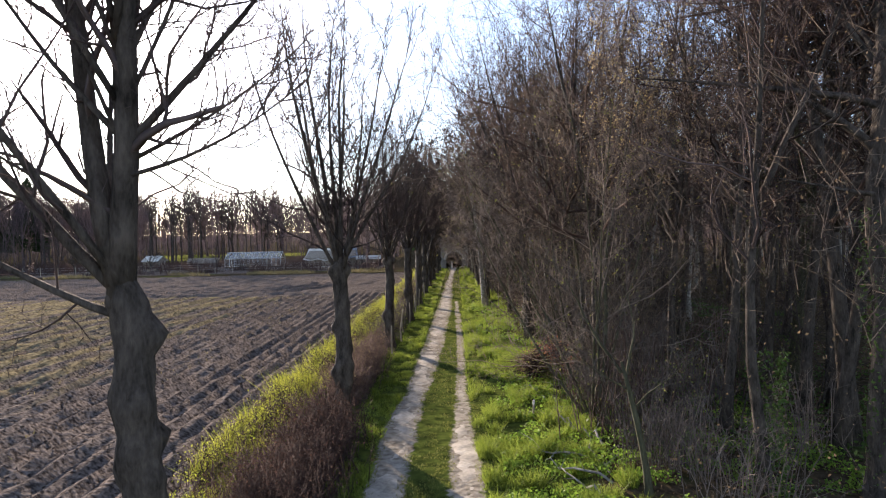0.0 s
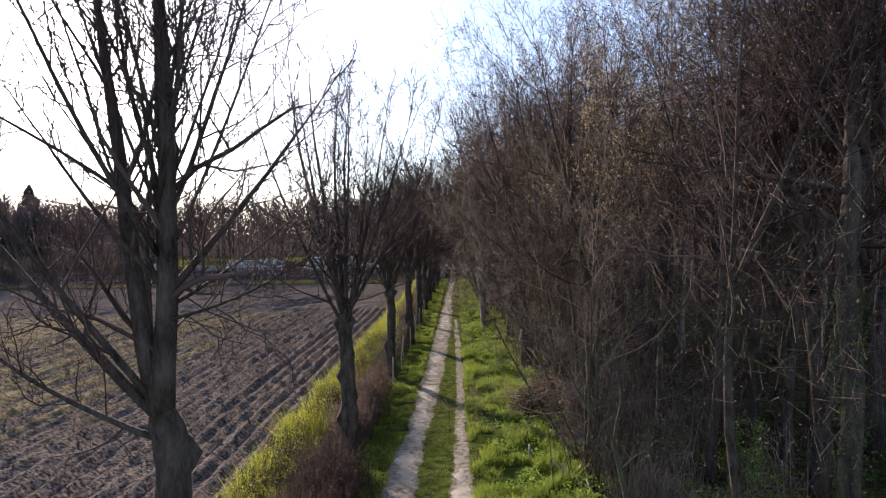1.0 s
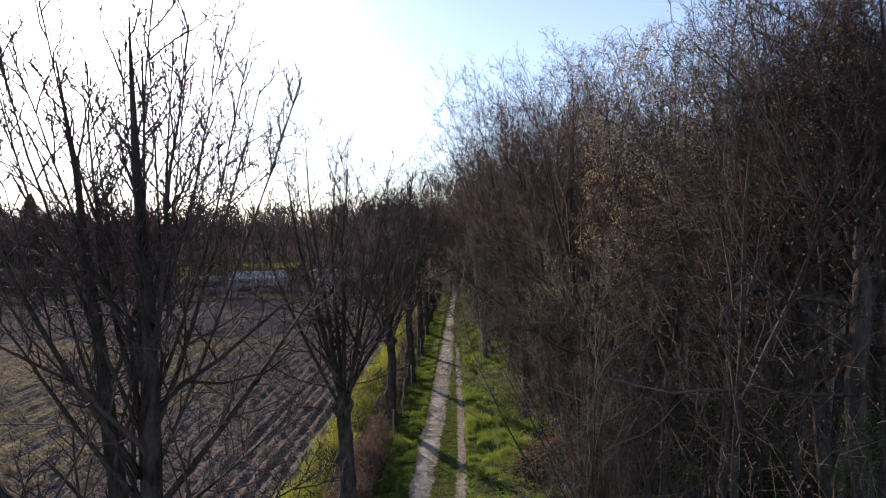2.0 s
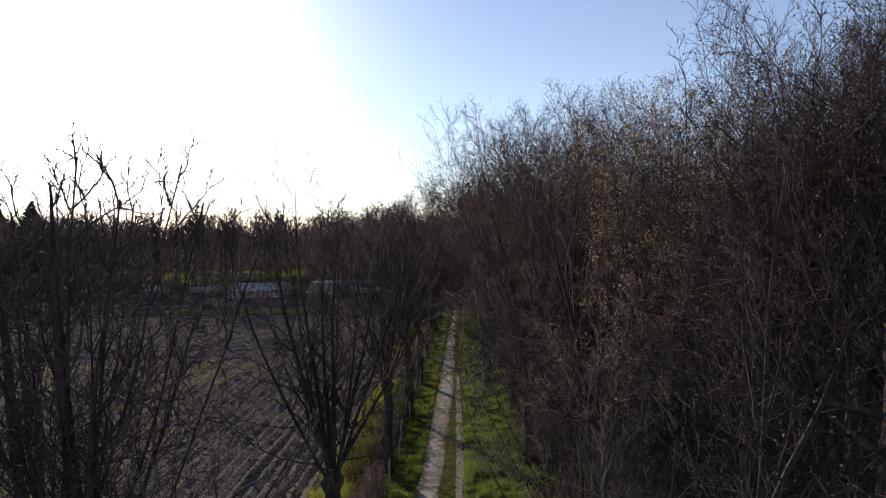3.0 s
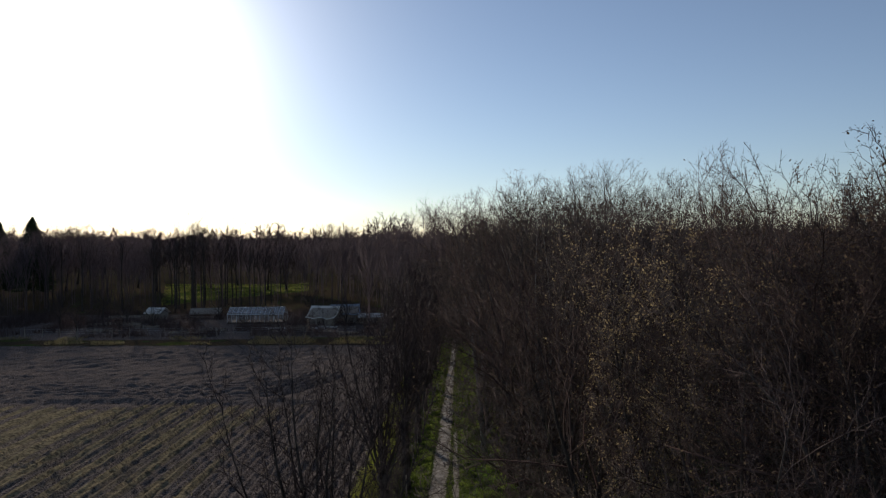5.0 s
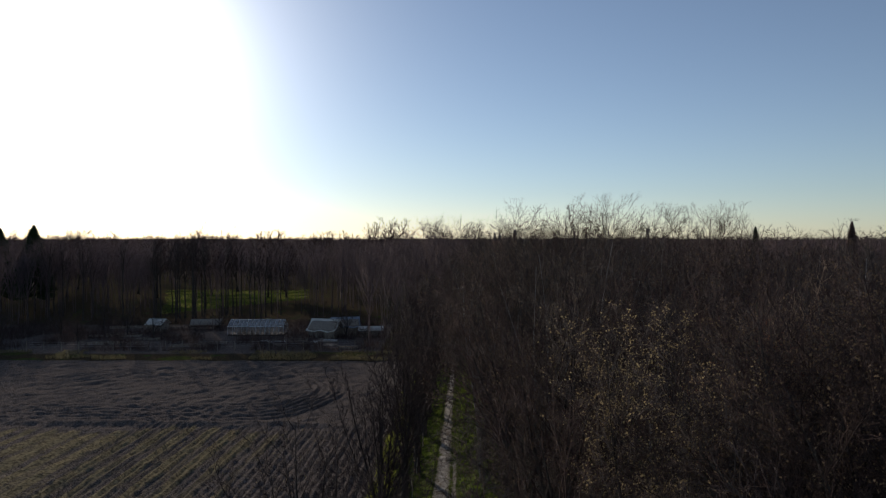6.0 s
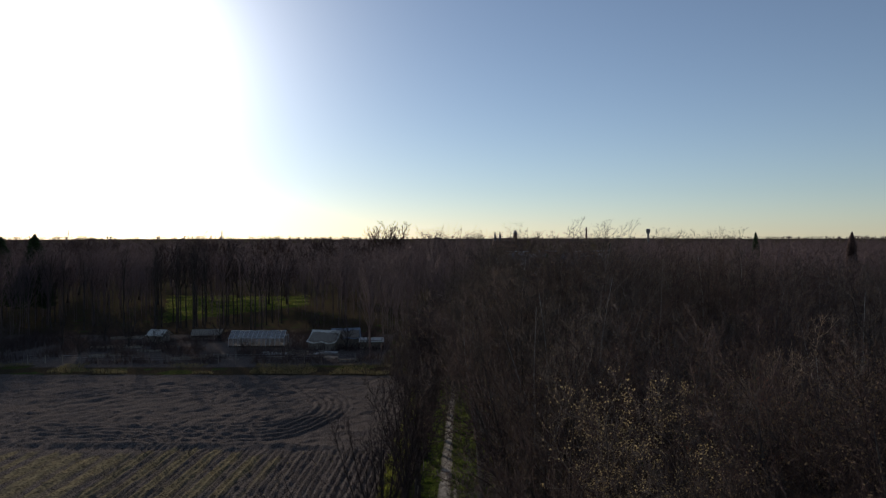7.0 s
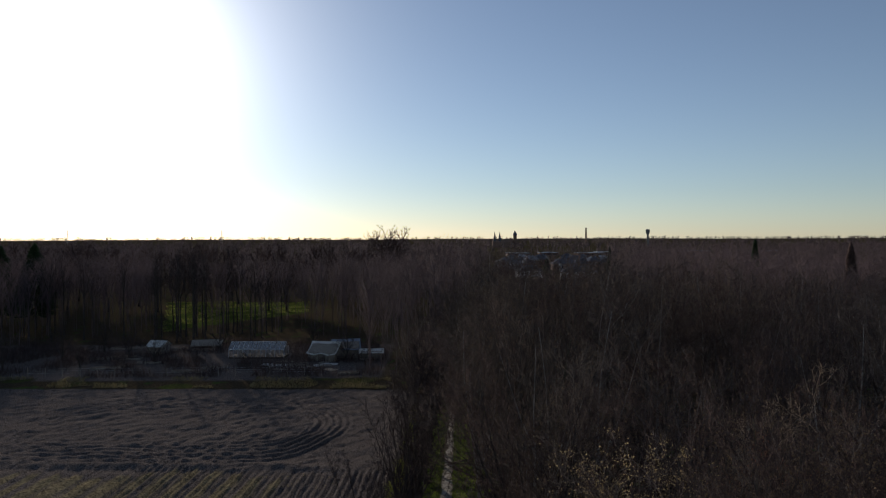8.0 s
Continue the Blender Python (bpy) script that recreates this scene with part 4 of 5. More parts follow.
    limbs = [((-0.02, 0.05, 1), 4.4, 0.10, 0.0), ((-0.8, 0.1, 0.75), 3.8, 0.085, 1.7), ((-0.93, -0.1, 0.42), 4.4, 0.075, 0.9), ((-0.8, -0.3, 0.05), 2.6, 0.045, 2.4), ((0.7, 0.2, 0.8), 5.0, 0.06, 0.8), ((0.2, 0.7, 0.9), 5.5, 0.06, 0.4), ((-0.5, 0.3, 1), 6.0, 0.06, 0.3), ((0.3, -0.5, 1), 5.5, 0.05, 0.2)]
    plant("woodland_tree", tree_meshes(151, stout_style, 7.8, 0.21, 0.15, limbs, BARK, TWIG_BROWN, (0.1, 0.1), root=1.7), (7.5, 10.2), "stout woodland tree with mossy spreading branches", "tree", "woodland trees")
    young = [((-0.5, 0.1, 0.9), 2.4, 0.034, 0.0), ((0.2, 0.2, 1), 2.0, 0.028, 0.3), ((-0.8, -0.2, 0.4), 1.5, 0.02, 0.5), ((0.6, -0.3, 0.7), 1.4, 0.02, 0.8)]
    plant("sapling", tree_meshes(152, young_style, 2.5, 0.062, 0.045, young, BARK_GREEN, TWIG_GREY, (-0.42, 0.2), leaves=LEAF_BUD, leaf_count=220, leaf_size=0.04), (3.55, 10.5), "slanted pale-barked sapling among dead branches", "tree")
    plant("lone_tree", far[1], (-22.5, 293.0), "large round bare tree over the distant wood", "tree", "", 40.0, 25.5 / tops[id(far[1])])
    for k in range(17):
        y = 185 + 45 * rng.random()
        plant("crown_tree", far[k % 2], ((-0.6 + 0.038 * (k + rng.uniform(-0.35, 0.35))) * y, y), "bare round-crowned tree standing above the wood", "tree", "trees above the far wood", rng.uniform(0, 360), rng.uniform(17.4, 19.2) / tops[id(far[k % 2])])
    made = 0
    for _ in range(6000):
        y = rng.uniform(3, 118)
        x = lane_x(y) + 5.2 + rng.random() ** 1.4 * (34 + 0.25 * y)
        gap = 3.0 if x - lane_x(y) < 9 else 3.9
        if (x > 0.5 * y and 18 < y < 60 and rng.random() < 0.6) or (y < 18 and x > 0.46 * y) or (y < 10 and x < 11) or (y < 17 and 6.6 < x < 8.8) or not free(x, y, gap):
            continue
        made += 1
        share = rng.uniform(0.97, 1.06) if 40 < y < 57 else 1.0 - 0.24 * rng.random() ** 1.5
        if rng.random() < 0.4 and y < 32 and x < 20:
            stand("woodland_tree", tall[made % 4], x, y, lt, share)
        else:
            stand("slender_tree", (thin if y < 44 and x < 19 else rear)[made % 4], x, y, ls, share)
        if made > 230:
            break
    for k in range(34):
        y = rng.uniform(15, 70) if k > 14 else 17 + k * 3.0
        x = lane_x(y) + 4.6 + rng.random() * 3.0 + (2.5 if y < 16 else 0)
        plant("hazel_bush", hazel[k % 3], (x, y), lh, "bush", "hazel bushes", rng.uniform(0, 360), rng.uniform(0.7, 1.25))


wood()


# ---- far woods ----
def far_tree_arrays(pts, heights, rng, count, thick, spread=0.22, twigs=6):
    """Bare trees far off, as spikes: a stem and an upswept fan of boughs each."""
    pts, heights = np.asarray(pts), np.asarray(heights)
    n = len(pts)
    foot = np.column_stack([pts, ground_z(pts[:, 0], pts[:, 1])])
    out = []
    top = foot + np.column_stack([rng.normal(0, 0.3, n), rng.normal(0, 0.3, n), heights * 0.72])
    out.append(spikes(foot, top, np.full(n, 0.1) * thick))
    w = rng.uniform(0, 2 * math.pi, (n, count))
    t = 0.25 + 0.65 * rng.random((n, count)) ** 0.8
    a = foot[:, None, :] + np.stack([np.zeros_like(t), np.zeros_like(t), t * heights[:, None]], -1)
    reach = heights[:, None] * spread * rng.uniform(0.6, 1.3, (n, count)) * (1.3 - t)
    b = a + np.stack([np.cos(w) * reach, np.sin(w) * reach, heights[:, None] * (1.0 - t) * rng.uniform(0.5, 1.0, (n, count))], -1)
    out.append(spikes(a.reshape(-1, 3), b.reshape(-1, 3), np.full(n * count, 0.055) * thick))
    u = 0.2 + 0.8 * rng.random((n, count, twigs, 1))
    c = a[:, :, None] + (b - a)[:, :, None] * u
    d = c + np.stack([rng.normal(0, 0.05, u.shape[:3]), rng.normal(0, 0.05, u.shape[:3]), rng.uniform(-0.02, 0.1, u.shape[:3])], -1) * heights[:, None, None, None]
    out.append(spikes(c.reshape(-1, 3), d.reshape(-1, 3), np.full(n * count * twigs, 0.026) * thick))
    return joined(out)


def open_ground(x, y):
    """Where no far trees stand: gardens, the meadow, the town's clearings."""
    garden = (x < -11) & (x > -75) & (y < 138)
    lawn = (x < -30 - 0.2 * (y - 169)) & (x > -64 - 0.39 * (y - 150)) & (y > 140 + 1.8 * np.maximum(x + 58, 0)) & (y < 217)
    field = (x < 1) & (y < 96)
    return garden | lawn | field


def far_woods():
    r = np.random.default_rng(5)
    for name, y0, y1, gap, count, thick, hlo, hhi in (("wood_behind_field", 93, 175, 4.0, 22, 0.75, 14.0, 17.5), ("wood_behind_meadow", 175, 300, 6.0, 13, 1.2, 14.0, 17.0), ("wood_beyond", 300, 560, 9, 6, 2.2, 14, 19), ("distant_wood", 560, 1100, 17, 4, 4.2, 12, 17)):
        n = int((y1 * y1 - y0 * y0) * 0.76 / (gap * gap))
        y = np.sqrt(r.uniform(y0 * y0, y1 * y1, n))
        x = r.uniform(-0.76, 0.76, n) * y
        keep = ~open_ground(x, y)
        keep &= ~((y > 290) & (y < 900) & (x > 0.07 * y) & (x < 0.25 * y) & (value_noise(x, y, 60, 45) > 0.6))
        keep &= ~((y > 520) & (value_noise(x, y, 140, 44) > 0.62))
        keep &= ~((y < 120) & (x > 0) & (x < 45))
        x, y = x[keep], y[keep]
        tall = r.uniform(hlo, hhi, len(x)) * (0.88 + 0.16 * value_noise(x, y, 40, 4))
        tall = np.where((x > -0.08 * y) & (x < 0.07 * y), np.minimum(tall, 17.0), tall)
        clear = (y > 212) & (y < 300) & (x < -30 - 0.5 * (y - 217)) & (x > -104 - 0.5 * (y - 217))
        tall = np.where(clear, np.minimum(tall, 3.5 + 0.2 * (y - 212)), tall)
        low = (x > 0.065 * y) & (x < 0.25 * y) & (y > 120)
        tall = np.where((x > -15) & (y < 135), np.minimum(tall, 15.5), tall)
        tall = np.where(low, np.minimum(tall, np.maximum(19.0 - 0.056 * y, np.where(y > 400, 6.5, 4.0)) + r.uniform(-1.0, 1.0, len(x))), tall)
        v, f = far_tree_arrays(np.column_stack([x, y]), tall, r, count, thick)
        tagged(new(name, tri_mesh(name, v, f, TWIG_FAR)), "bare brown winter woodland stretching to the distance", "woodland", kind="stuff")
    rows = []
    for y in (1150, 1350, 1600, 1900, 2300, 2800, 3400, 4100):
        n = int(3.6 * y / (10 + y / 130))
        x = r.uniform(-0.78, 0.78, n) * y
        yy = y + r.uniform(-90, 90, n)
        rows.append(far_tree_arrays(np.column_stack([x, yy]), r.uniform(9, 17, n), r, 4, 9.0 + y / 200, spread=0.9, twigs=3))
    v, f = joined(rows)
    tagged(new("horizon_wood", tri_mesh("horizon_wood", v, f, TWIG_FAR)), "low dark line of woods along the horizon", "woodland", kind="stuff")


far_woods()


# ---- the tunnel at the lane's end ----
def portal():
    x0, y0, half, spring, top = 2.28, 97.0, 1.15, 1.25, 5.2
    z0 = float(ground_z(x0, y0)) - 0.1
    ob = thing("tunnel_portal", (x0, y0, z0), "dark stone tunnel portal with a rounded arch", "tunnel", kind="structure")
    arch = [(half * math.cos(math.pi * k / 16), 0, spring + half * math.sin(math.pi * k / 16)) for k in range(17)]
    wall = Shape()
    outline = [(half, 0, 0), (3.4, 0, 0), (3.4, 0, 3.6), (1.4, 0, top), (-1.4, 0, top), (-3.4, 0, 3.6), (-3.4, 0, 0), (-half, 0, 0)]
    for side in (1, -1):
        pts = [(side * half, 0, 0), (side * 3.4, 0, 0), (side * 3.4, 0, 3.6), (side * 1.4, 0, top), (0, 0, top)] + [(side * abs(p[0]), 0, p[2]) for p in arch[8::-1]]
        wall.prism(pts, (0, 0.7, 0))
    part("wall", wall.mesh("wall", STONE), ob)
    bore = Shape()
    o = len(bore.v)
    ring = [(half, 0, 0)] + arch + [(-half, 0, 0)]
    bore.v += [Vector((p[0], 0.7, p[2])) for p in ring] + [Vector((p[0], 16, p[2])) for p in ring]
    k = len(ring)
    bore.f += [[i, i + 1, k + i + 1, k + i] for i in range(k - 1)] + [list(range(k, 2 * k))]
    part("vault", bore.mesh("vault", STONE), ob)
    for i in range(15):
        a0, a1 = math.pi * (i + 0.04) / 15, math.pi * (i + 0.96) / 15
        v = Shape().prism([(r * math.cos(a), -0.06, spring + r * math.sin(a)) for r, a in ((half, a0), (half + 0.34, a0), (half + 0.34, a1), (half, a1))], (0, 0.3, 0))
        part("arch_stone", v.mesh("arch_stone", STONE_PALE), ob)
    part("coping", Shape().prism([(-3.6, -0.08, 3.55), (-1.45, -0.08, top), (1.45, -0.08, top), (3.6, -0.08, 3.55), (3.6, -0.08, 3.75), (1.5, -0.08, top + 0.2), (-1.5, -0.08, top + 0.2), (-3.6, -0.08, 3.75)], (0, 0.85, 0)).mesh("coping", STONE_PALE), ob)
    post = thing("bollard", (1.9, 96.2, float(ground_z(1.9, 96.2)) - 0.05), "pale concrete bollard before the tunnel", "bollard")
    part("shaft", Shape().tube([(0, 0, 0), (0, 0, 0.8), (0, 0, 0.95), (0, 0, 1.0)], [0.16, 0.15, 0.13, 0.06], 10).mesh("shaft", CONCRETE, True), post)


portal()


# ---- grass and plants along the lane ----
def scatter(r, n, x0, x1, y0, y1, follow=True, near=1.6):
    """Points on the ground, denser close by; x counts from the lane's middle."""
    y = y0 + (y1 - y0) * r.random(n) ** near
    x = r.uniform(x0, x1, n)
    x = x + lane_x(y) if follow else x
    return np.column_stack([x, y, ground_z(x, y) - 0.01])


def on_track(p, margin=0.0):
    hit = np.zeros(len(p), dtype=bool)
    for knots in (LEFT_TRACK, RIGHT_TRACK):
        ky, kx, kw = (np.array(k) for k in zip(*knots))
        half = np.interp(p[:, 1], ky, kw)
        hit |= (np.abs(p[:, 0] - np.interp(p[:, 1], ky, kx)) < half * 0.95 + margin) & (p[:, 1] < ky[-1])
    return hit


def grasses():
    r = np.random.default_rng(8)

    def tufted(p, size, seed, low):
        return p[value_noise(p[:, 0], p[:, 1], size, seed) > low]

    p = tufted(scatter(r, 130000, 0.9, 3.9, 8, 96, near=2.2), 0.42, 51, 0.54)
    p = p[~on_track(p)]
    far = 1 + p[:, 1] / 35
    tall = 0.06 + 0.7 * np.maximum(value_noise(p[:, 0], p[:, 1], 0.42, 51) - 0.48, 0) + 0.08 * value_noise(p[:, 0], p[:, 1], 1.1, 53)
    tagged(new("verge_grass", tri_mesh("verge_grass", *blades(p, tall, 0.014 * far, r, 0.5), GRASS)), "lush bright green verge grass", "grass", kind="stuff")
    q = tufted(scatter(r, 44000, -2.0, -0.9, 7, 96, near=2.2), 0.42, 52, 0.42)
    q = q[~on_track(q)]
    far = 1 + q[:, 1] / 35
    tagged(new("verge_grass", tri_mesh("verge_grass", *blades(q, 0.05 + 0.32 * np.maximum(value_noise(q[:, 0], q[:, 1], 0.42, 52) - 0.42, 0), 0.014 * far, r, 0.5), GRASS)), "green verge grass under the roadside trees", "grass", kind="stuff")
    m = tufted(scatter(r, 46000, -1.3, 1.4, 8, 90, near=2.2), 0.3, 55, 0.45)
    m = m[~on_track(m, -0.10)]
    far = 1 + m[:, 1] / 35
    tagged(new("lane_grass", tri_mesh("lane_grass", *blades(m, 0.05, 0.014 * far, r, 0.7), GRASS_SHORT)), "short olive grass between the wheel tracks", "grass", kind="stuff")
    t = scatter(r, 52000, -4.8, -3.5, 5, 95, near=1.9)
    t = tufted(t, 0.7, 56, 0.40)
    far = 1 + t[:, 1] / 35
    tall = 0.12 + 0.9 * np.maximum(value_noise(t[:, 0], t[:, 1], 0.7, 56) - 0.4, 0) + 0.25 * value_noise(t[:, 0], t[:, 1], 1.6, 57)
    tagged(new("tall_grass", tri_mesh("tall_grass", *blades(t, tall, 0.018 * far, r, 0.35), GRASS_TALL)), "tall yellow-green grass along the field's edge", "grass", kind="stuff")
    x = r.uniform(-75, -7, 15000)
    y = FIELD_END + 0.4 - 0.02 * x + r.random(15000) ** 1.5 * 7
    e = np.column_stack([x, y, ground_z(x, y)])
    e = tufted(e, 4.0, 58, 0.5)
    tagged(new("field_margin_grass", tri_mesh("field_margin_grass", *blades(e, 0.35, 0.07, r, 0.4), WEED)), "rough grass strip at the field's far end", "grass", kind="stuff")
    h = tufted(scatter(r, 60000, 1.5, 9.0, 8.5, 45, near=2.2), 0.7, 59, 0.5)
    h[:, 2] += r.uniform(0.02, 0.22, len(h))
    tagged(new("verge_herbs", tri_mesh("verge_herbs", *flakes(h, 0.075, r, 0.4), LEAF_HERB)), "broad-leaved green herbs on the verge", "herbs", kind="stuff")
    w = scatter(r, 26000, 3.6, 16, 4, 60, near=1.6)
    w = tufted(w, 2.0, 60, 0.45)
    w[:, 2] += r.uniform(0.02, 0.3, len(w))
    tagged(new("ground_ivy", tri_mesh("ground_ivy", *flakes(w, 0.12, r, 0.3), LEAF_IVY)), "dark green ivy and herbs on the woodland floor", "ivy", kind="stuff")
    n = 22000
    x, y = r.uniform(-95, -30, n), r.uniform(140, 218, n)
    ok = (y - 1.8 * (x + 58) > 147) & (x > -62 - 0.39 * (y - 150)) & (x < -33 - 0.2 * (y - 169)) & (value_noise(x, y, 4, 62) > 0.45)
    mg = np.column_stack([x, y, ground_z(x, y)])[ok]
    tagged(new("meadow_grass", tri_mesh("meadow_grass", *blades(mg, 0.3, 0.2, r, 0.5), GRASS_SHORT)), "sunlit yellow-green meadow grass behind the gardens", "grass", kind="stuff")
    n = 8000
    x = r.uniform(-40, -6, n)
    y = r.uniform(8, 56, n)
    ok = (field_mask(x, y) > 0.9) & (value_noise(x, y, 6, 8) > 0.35) & (x < field_edge(y) - 4) & (np.sin((x - 0.03 * y) * 2 * math.pi / 2.8 + 1) > -0.2)
    s = np.column_stack([x, y, ground_z(x, y)])[ok]
    tagged(new("field_weeds", tri_mesh("field_weeds", *blades(s, 0.10, 0.03 * (1 + s[:, 1] / 30), r, 0.9), WEED)), "sparse yellowish weeds between the furrows", "weeds", kind="stuff")
    c = np.column_stack([r.uniform(-30, -5, 9000), 7 + 55 * r.random(9000) ** 1.4])
    c = c[field_mask(c[:, 0], c[:, 1]) > 0.9]
    c = np.column_stack([c, ground_z(c[:, 0], c[:, 1])])
    tagged(new("soil_clods", tri_mesh("soil_clods", *flakes(c, 0.11, r, 0.2), SOILBED)), "loose clods of dark ploughed soil", "soil", kind="stuff")


grasses()


def hedge(name, x, y0, y1, width, height, seed, twig, leaf, stems, leaves, leaf_size, label, foot=0.0):
    """A clipped or wild hedge: upright shoots with side twigs, and the leaves that stayed on them."""
    r = np.random.default_rng(seed)
    ob = thing(name, (x, (y0 + y1) / 2, 0), label, "hedge")
    yy = r.uniform(y0, y1, stems)
    yy = np.where(value_noise(yy, yy * 0, 1.1, seed + 1) > 0.3, yy, yy[r.integers(0, stems, stems)]) - (y0 + y1) / 2
    xx = r.normal(0, width * 0.35, stems) + 0.03 * yy
    zz = ground_z(xx + x, yy + (y0 + y1) / 2)
    a = np.column_stack([xx, yy, zz])
    h = height * r.uniform(0.55, 1.15, stems) * (0.75 + 0.4 * value_noise(yy, yy * 0, 1.3, seed))
    b = a + np.column_stack([r.normal(0, 0.22, stems) * h, r.normal(0, 0.22, stems) * h, h])
    t = r.random((stems, 5))
    c = a[:, None] + (b - a)[:, None] * t[..., None]
    d = c + np.stack([r.normal(0, 0.16, t.shape), r.normal(0, 0.16, t.shape), r.uniform(0.02, 0.3, t.shape)], -1)
    part("stem_tangle", tri_mesh("stem_tangle", *joined([spikes(a, b, np.full(stems, 0.011)), spikes(c.reshape(-1, 3), d.reshape(-1, 3), np.full(t.size, 0.006))]), twig), ob)
    k = r.integers(0, t.size, leaves)
    p = c.reshape(-1, 3)[k] + r.normal(0, 0.08, (leaves, 3))
    p = p[p[:, 2] > foot]
    part("foliage", tri_mesh("foliage", *flakes(p, leaf_size, r), leaf), ob)


hedge("bramble_hedge", -2.95, 4.0, 15.2, 1.15, 1.05, 71, TWIG_BRAMBLE, LEAF_DARK, 3000, 14000, 0.055, "purplish brown leafless bramble hedge along the lane")
hedge("hedge", -2.75, 17.6, 26.5, 0.8, 1.15, 72, TWIG_BROWN, LEAF_DRY, 1200, 6000, 0.06, "reddish brown hedge with dry leaves between roadside trees")
hedge("hedge", -2.4, 29.0, 44.0, 0.9, 0.9, 73, TWIG_GREY, LEAF_BUD, 900, 2000, 0.07, "thin grey hedge with young yellow-green leaves")
hedge("hedge", -1.9, 46.0, 92.0, 1.2, 1.1, 74, TWIG_BROWN, LEAF_BUD, 1300, 3500, 0.10, "rough brown hedge with some young leaves")
hedge("field_edge_shrubs", -4.2, 5.0, 40.0, 0.95, 0.75, 75, TWIG_BROWN, LEAF_LIME, 1700, 30000, 0.04, "low yellow-green shrubs along the field's edge")


def thickets():
    """Arching canes at the wood's edge, and the brush between the trees."""
    kinds = []
    for k in range(4):
        rr = random.Random(90 + k)
        canes = Shape()
        for _ in range(46):
            w, reach, h = rr.uniform(0, 6.28), rr.uniform(0.3, 1.6), rr.uniform(0.6, 2.4)
            x, y = rr.gauss(0, 0.5), rr.gauss(0, 0.5)
            pts = [Vector((x + math.cos(w) * reach * t, y + math.sin(w) * reach * t, h * (1 - (1.15 * t - 0.75) ** 2 / 0.5625) + rr.gauss(0, 0.04) - 0.05)) for t in (0, 0.2, 0.45, 0.7, 1.0)]
            canes.tube(pts, [0.012, 0.011, 0.009, 0.006, 0.0], 3, caps=False)
            for p in pts[1:4]:
                for _ in range(3):
                    canes.tube([p, p + Vector((rr.gauss(0, 0.25), rr.gauss(0, 0.25), rr.uniform(-0.05, 0.45)))], [0.006, 0.0], 3, caps=False)
        r = np.random.default_rng(90 + k)
        leaf = np.column_stack([r.normal(0, 0.8, 260), r.normal(0, 0.8, 260), r.uniform(0.05, 1.3, 260)])
        kinds.append([("cane_tangle", canes.mesh("cane_tangle", (TWIG_EDGE, TWIG_GREY, TWIG_BROWN, TWIG_EDGE)[k])), ("foliage", tri_mesh("foliage", *flakes(leaf, 0.045, r), (LEAF_IVY, LEAF_DRY, LEAF_BUD, LEAF_DRY)[k]))])
    rng = random.Random(12)
    for k in range(64):
        y = 8 + 52 * rng.random() ** 1.3
        x = lane_x(y) + 3.9 + 4.5 * rng.random() ** 1.2
        if (18.5 < y < 23.5 and x < 5.2) or (y < 14 and k % 4):
            continue
        plant("bramble_thicket", kinds[rng.randrange(4)], (x, y), "tangled thicket of arching bare bramble canes", "bramble", "bramble thickets", rng.uniform(0, 360), rng.uniform(0.6, 1.2))
    for x, y, s in ((4.1, 11.9, 0.55), (4.7, 12.5, 0.6), (4.3, 13.5, 0.55), (5.0, 11.3, 0.5), (4.0, 14.6, 0.6), (3.9, 16.0, 0.55), (6.4, 11.8, 0.5)):
        plant("bramble_thicket", kinds[0 if s > 0.5 else 3], (x, y), "low tangle of grey bare twigs beside the verge", "bramble", "bramble thickets", rng.uniform(0, 360), s)
    r = np.random.default_rng(13)
    n = 38000
    y = 5 + 75 * r.random(n) ** 1.3
    x = lane_x(y) + 4.4 + 26 * r.random(n) ** 1.5
    z = 7.0 * r.random(n) ** 1.2
    ok = ~((y < 18) & (x < 8.5) & (z < 3.5))
    x, y, z = x[ok], y[ok], z[ok]
    n = len(x)
    a = np.column_stack([x, y, ground_z(x, y) + z])
    b = a + np.column_stack([r.normal(0, 0.28, n), r.normal(0, 0.28, n), r.uniform(-0.1, 0.6, n)])
    tagged(new("understorey", tri_mesh("understorey", *spikes(a, b, 0.004 + 0.003 * r.random(n)), TWIG_BRUSH)), "dense grey-brown brushwood and saplings between the trees", "brushwood", kind="stuff")
    n = 20000
    y = 5 + 75 * r.random(n) ** 1.3
    x = lane_x(y) + 4.2 + 22 * r.random(n) ** 1.5
    p = np.column_stack([x, y, ground_z(x, y) + 9 * r.random(n) ** 1.1])
    tagged(new("withered_leaves", tri_mesh("withered_leaves", *flakes(p, 0.045, r), LEAF_DRY)), "withered brown leaves still hanging in the brushwood", "leaves", kind="stuff")


def ivy(x, y, height, radius, seed):
    """Ivy that climbs a trunk."""
    r = np.random.default_rng(seed)
    n = 900
    z = height * r.random(n) ** 0.8
    w = r.uniform(0, 2 * math.pi, n)
    d = radius * (1.0 + 0.5 * np.abs(r.normal(0, 0.6, n))) * (0.8 + 0.5 * value_noise(z, w, 0.7, seed))
    ob = thing("ivy", (x, y, float(ground_z(x, y))), "dark green ivy climbing a woodland trunk", "ivy", "ivy on trunks")
    part("foliage", tri_mesh("foliage", *flakes(np.column_stack([np.cos(w) * d, np.sin(w) * d, z]), 0.075, r), LEAF_IVY), ob)


thickets()
for ivy_x, ivy_y, ivy_h, ivy_seed in ((7.5, 10.2, 5.0, 161), (3.95, 28.4, 3.6, 162), (5.6, 10.3, 2.6, 163), (4.1, 37.7, 3.2, 164)):
    ivy(ivy_x, ivy_y, ivy_h, 0.2, ivy_seed)


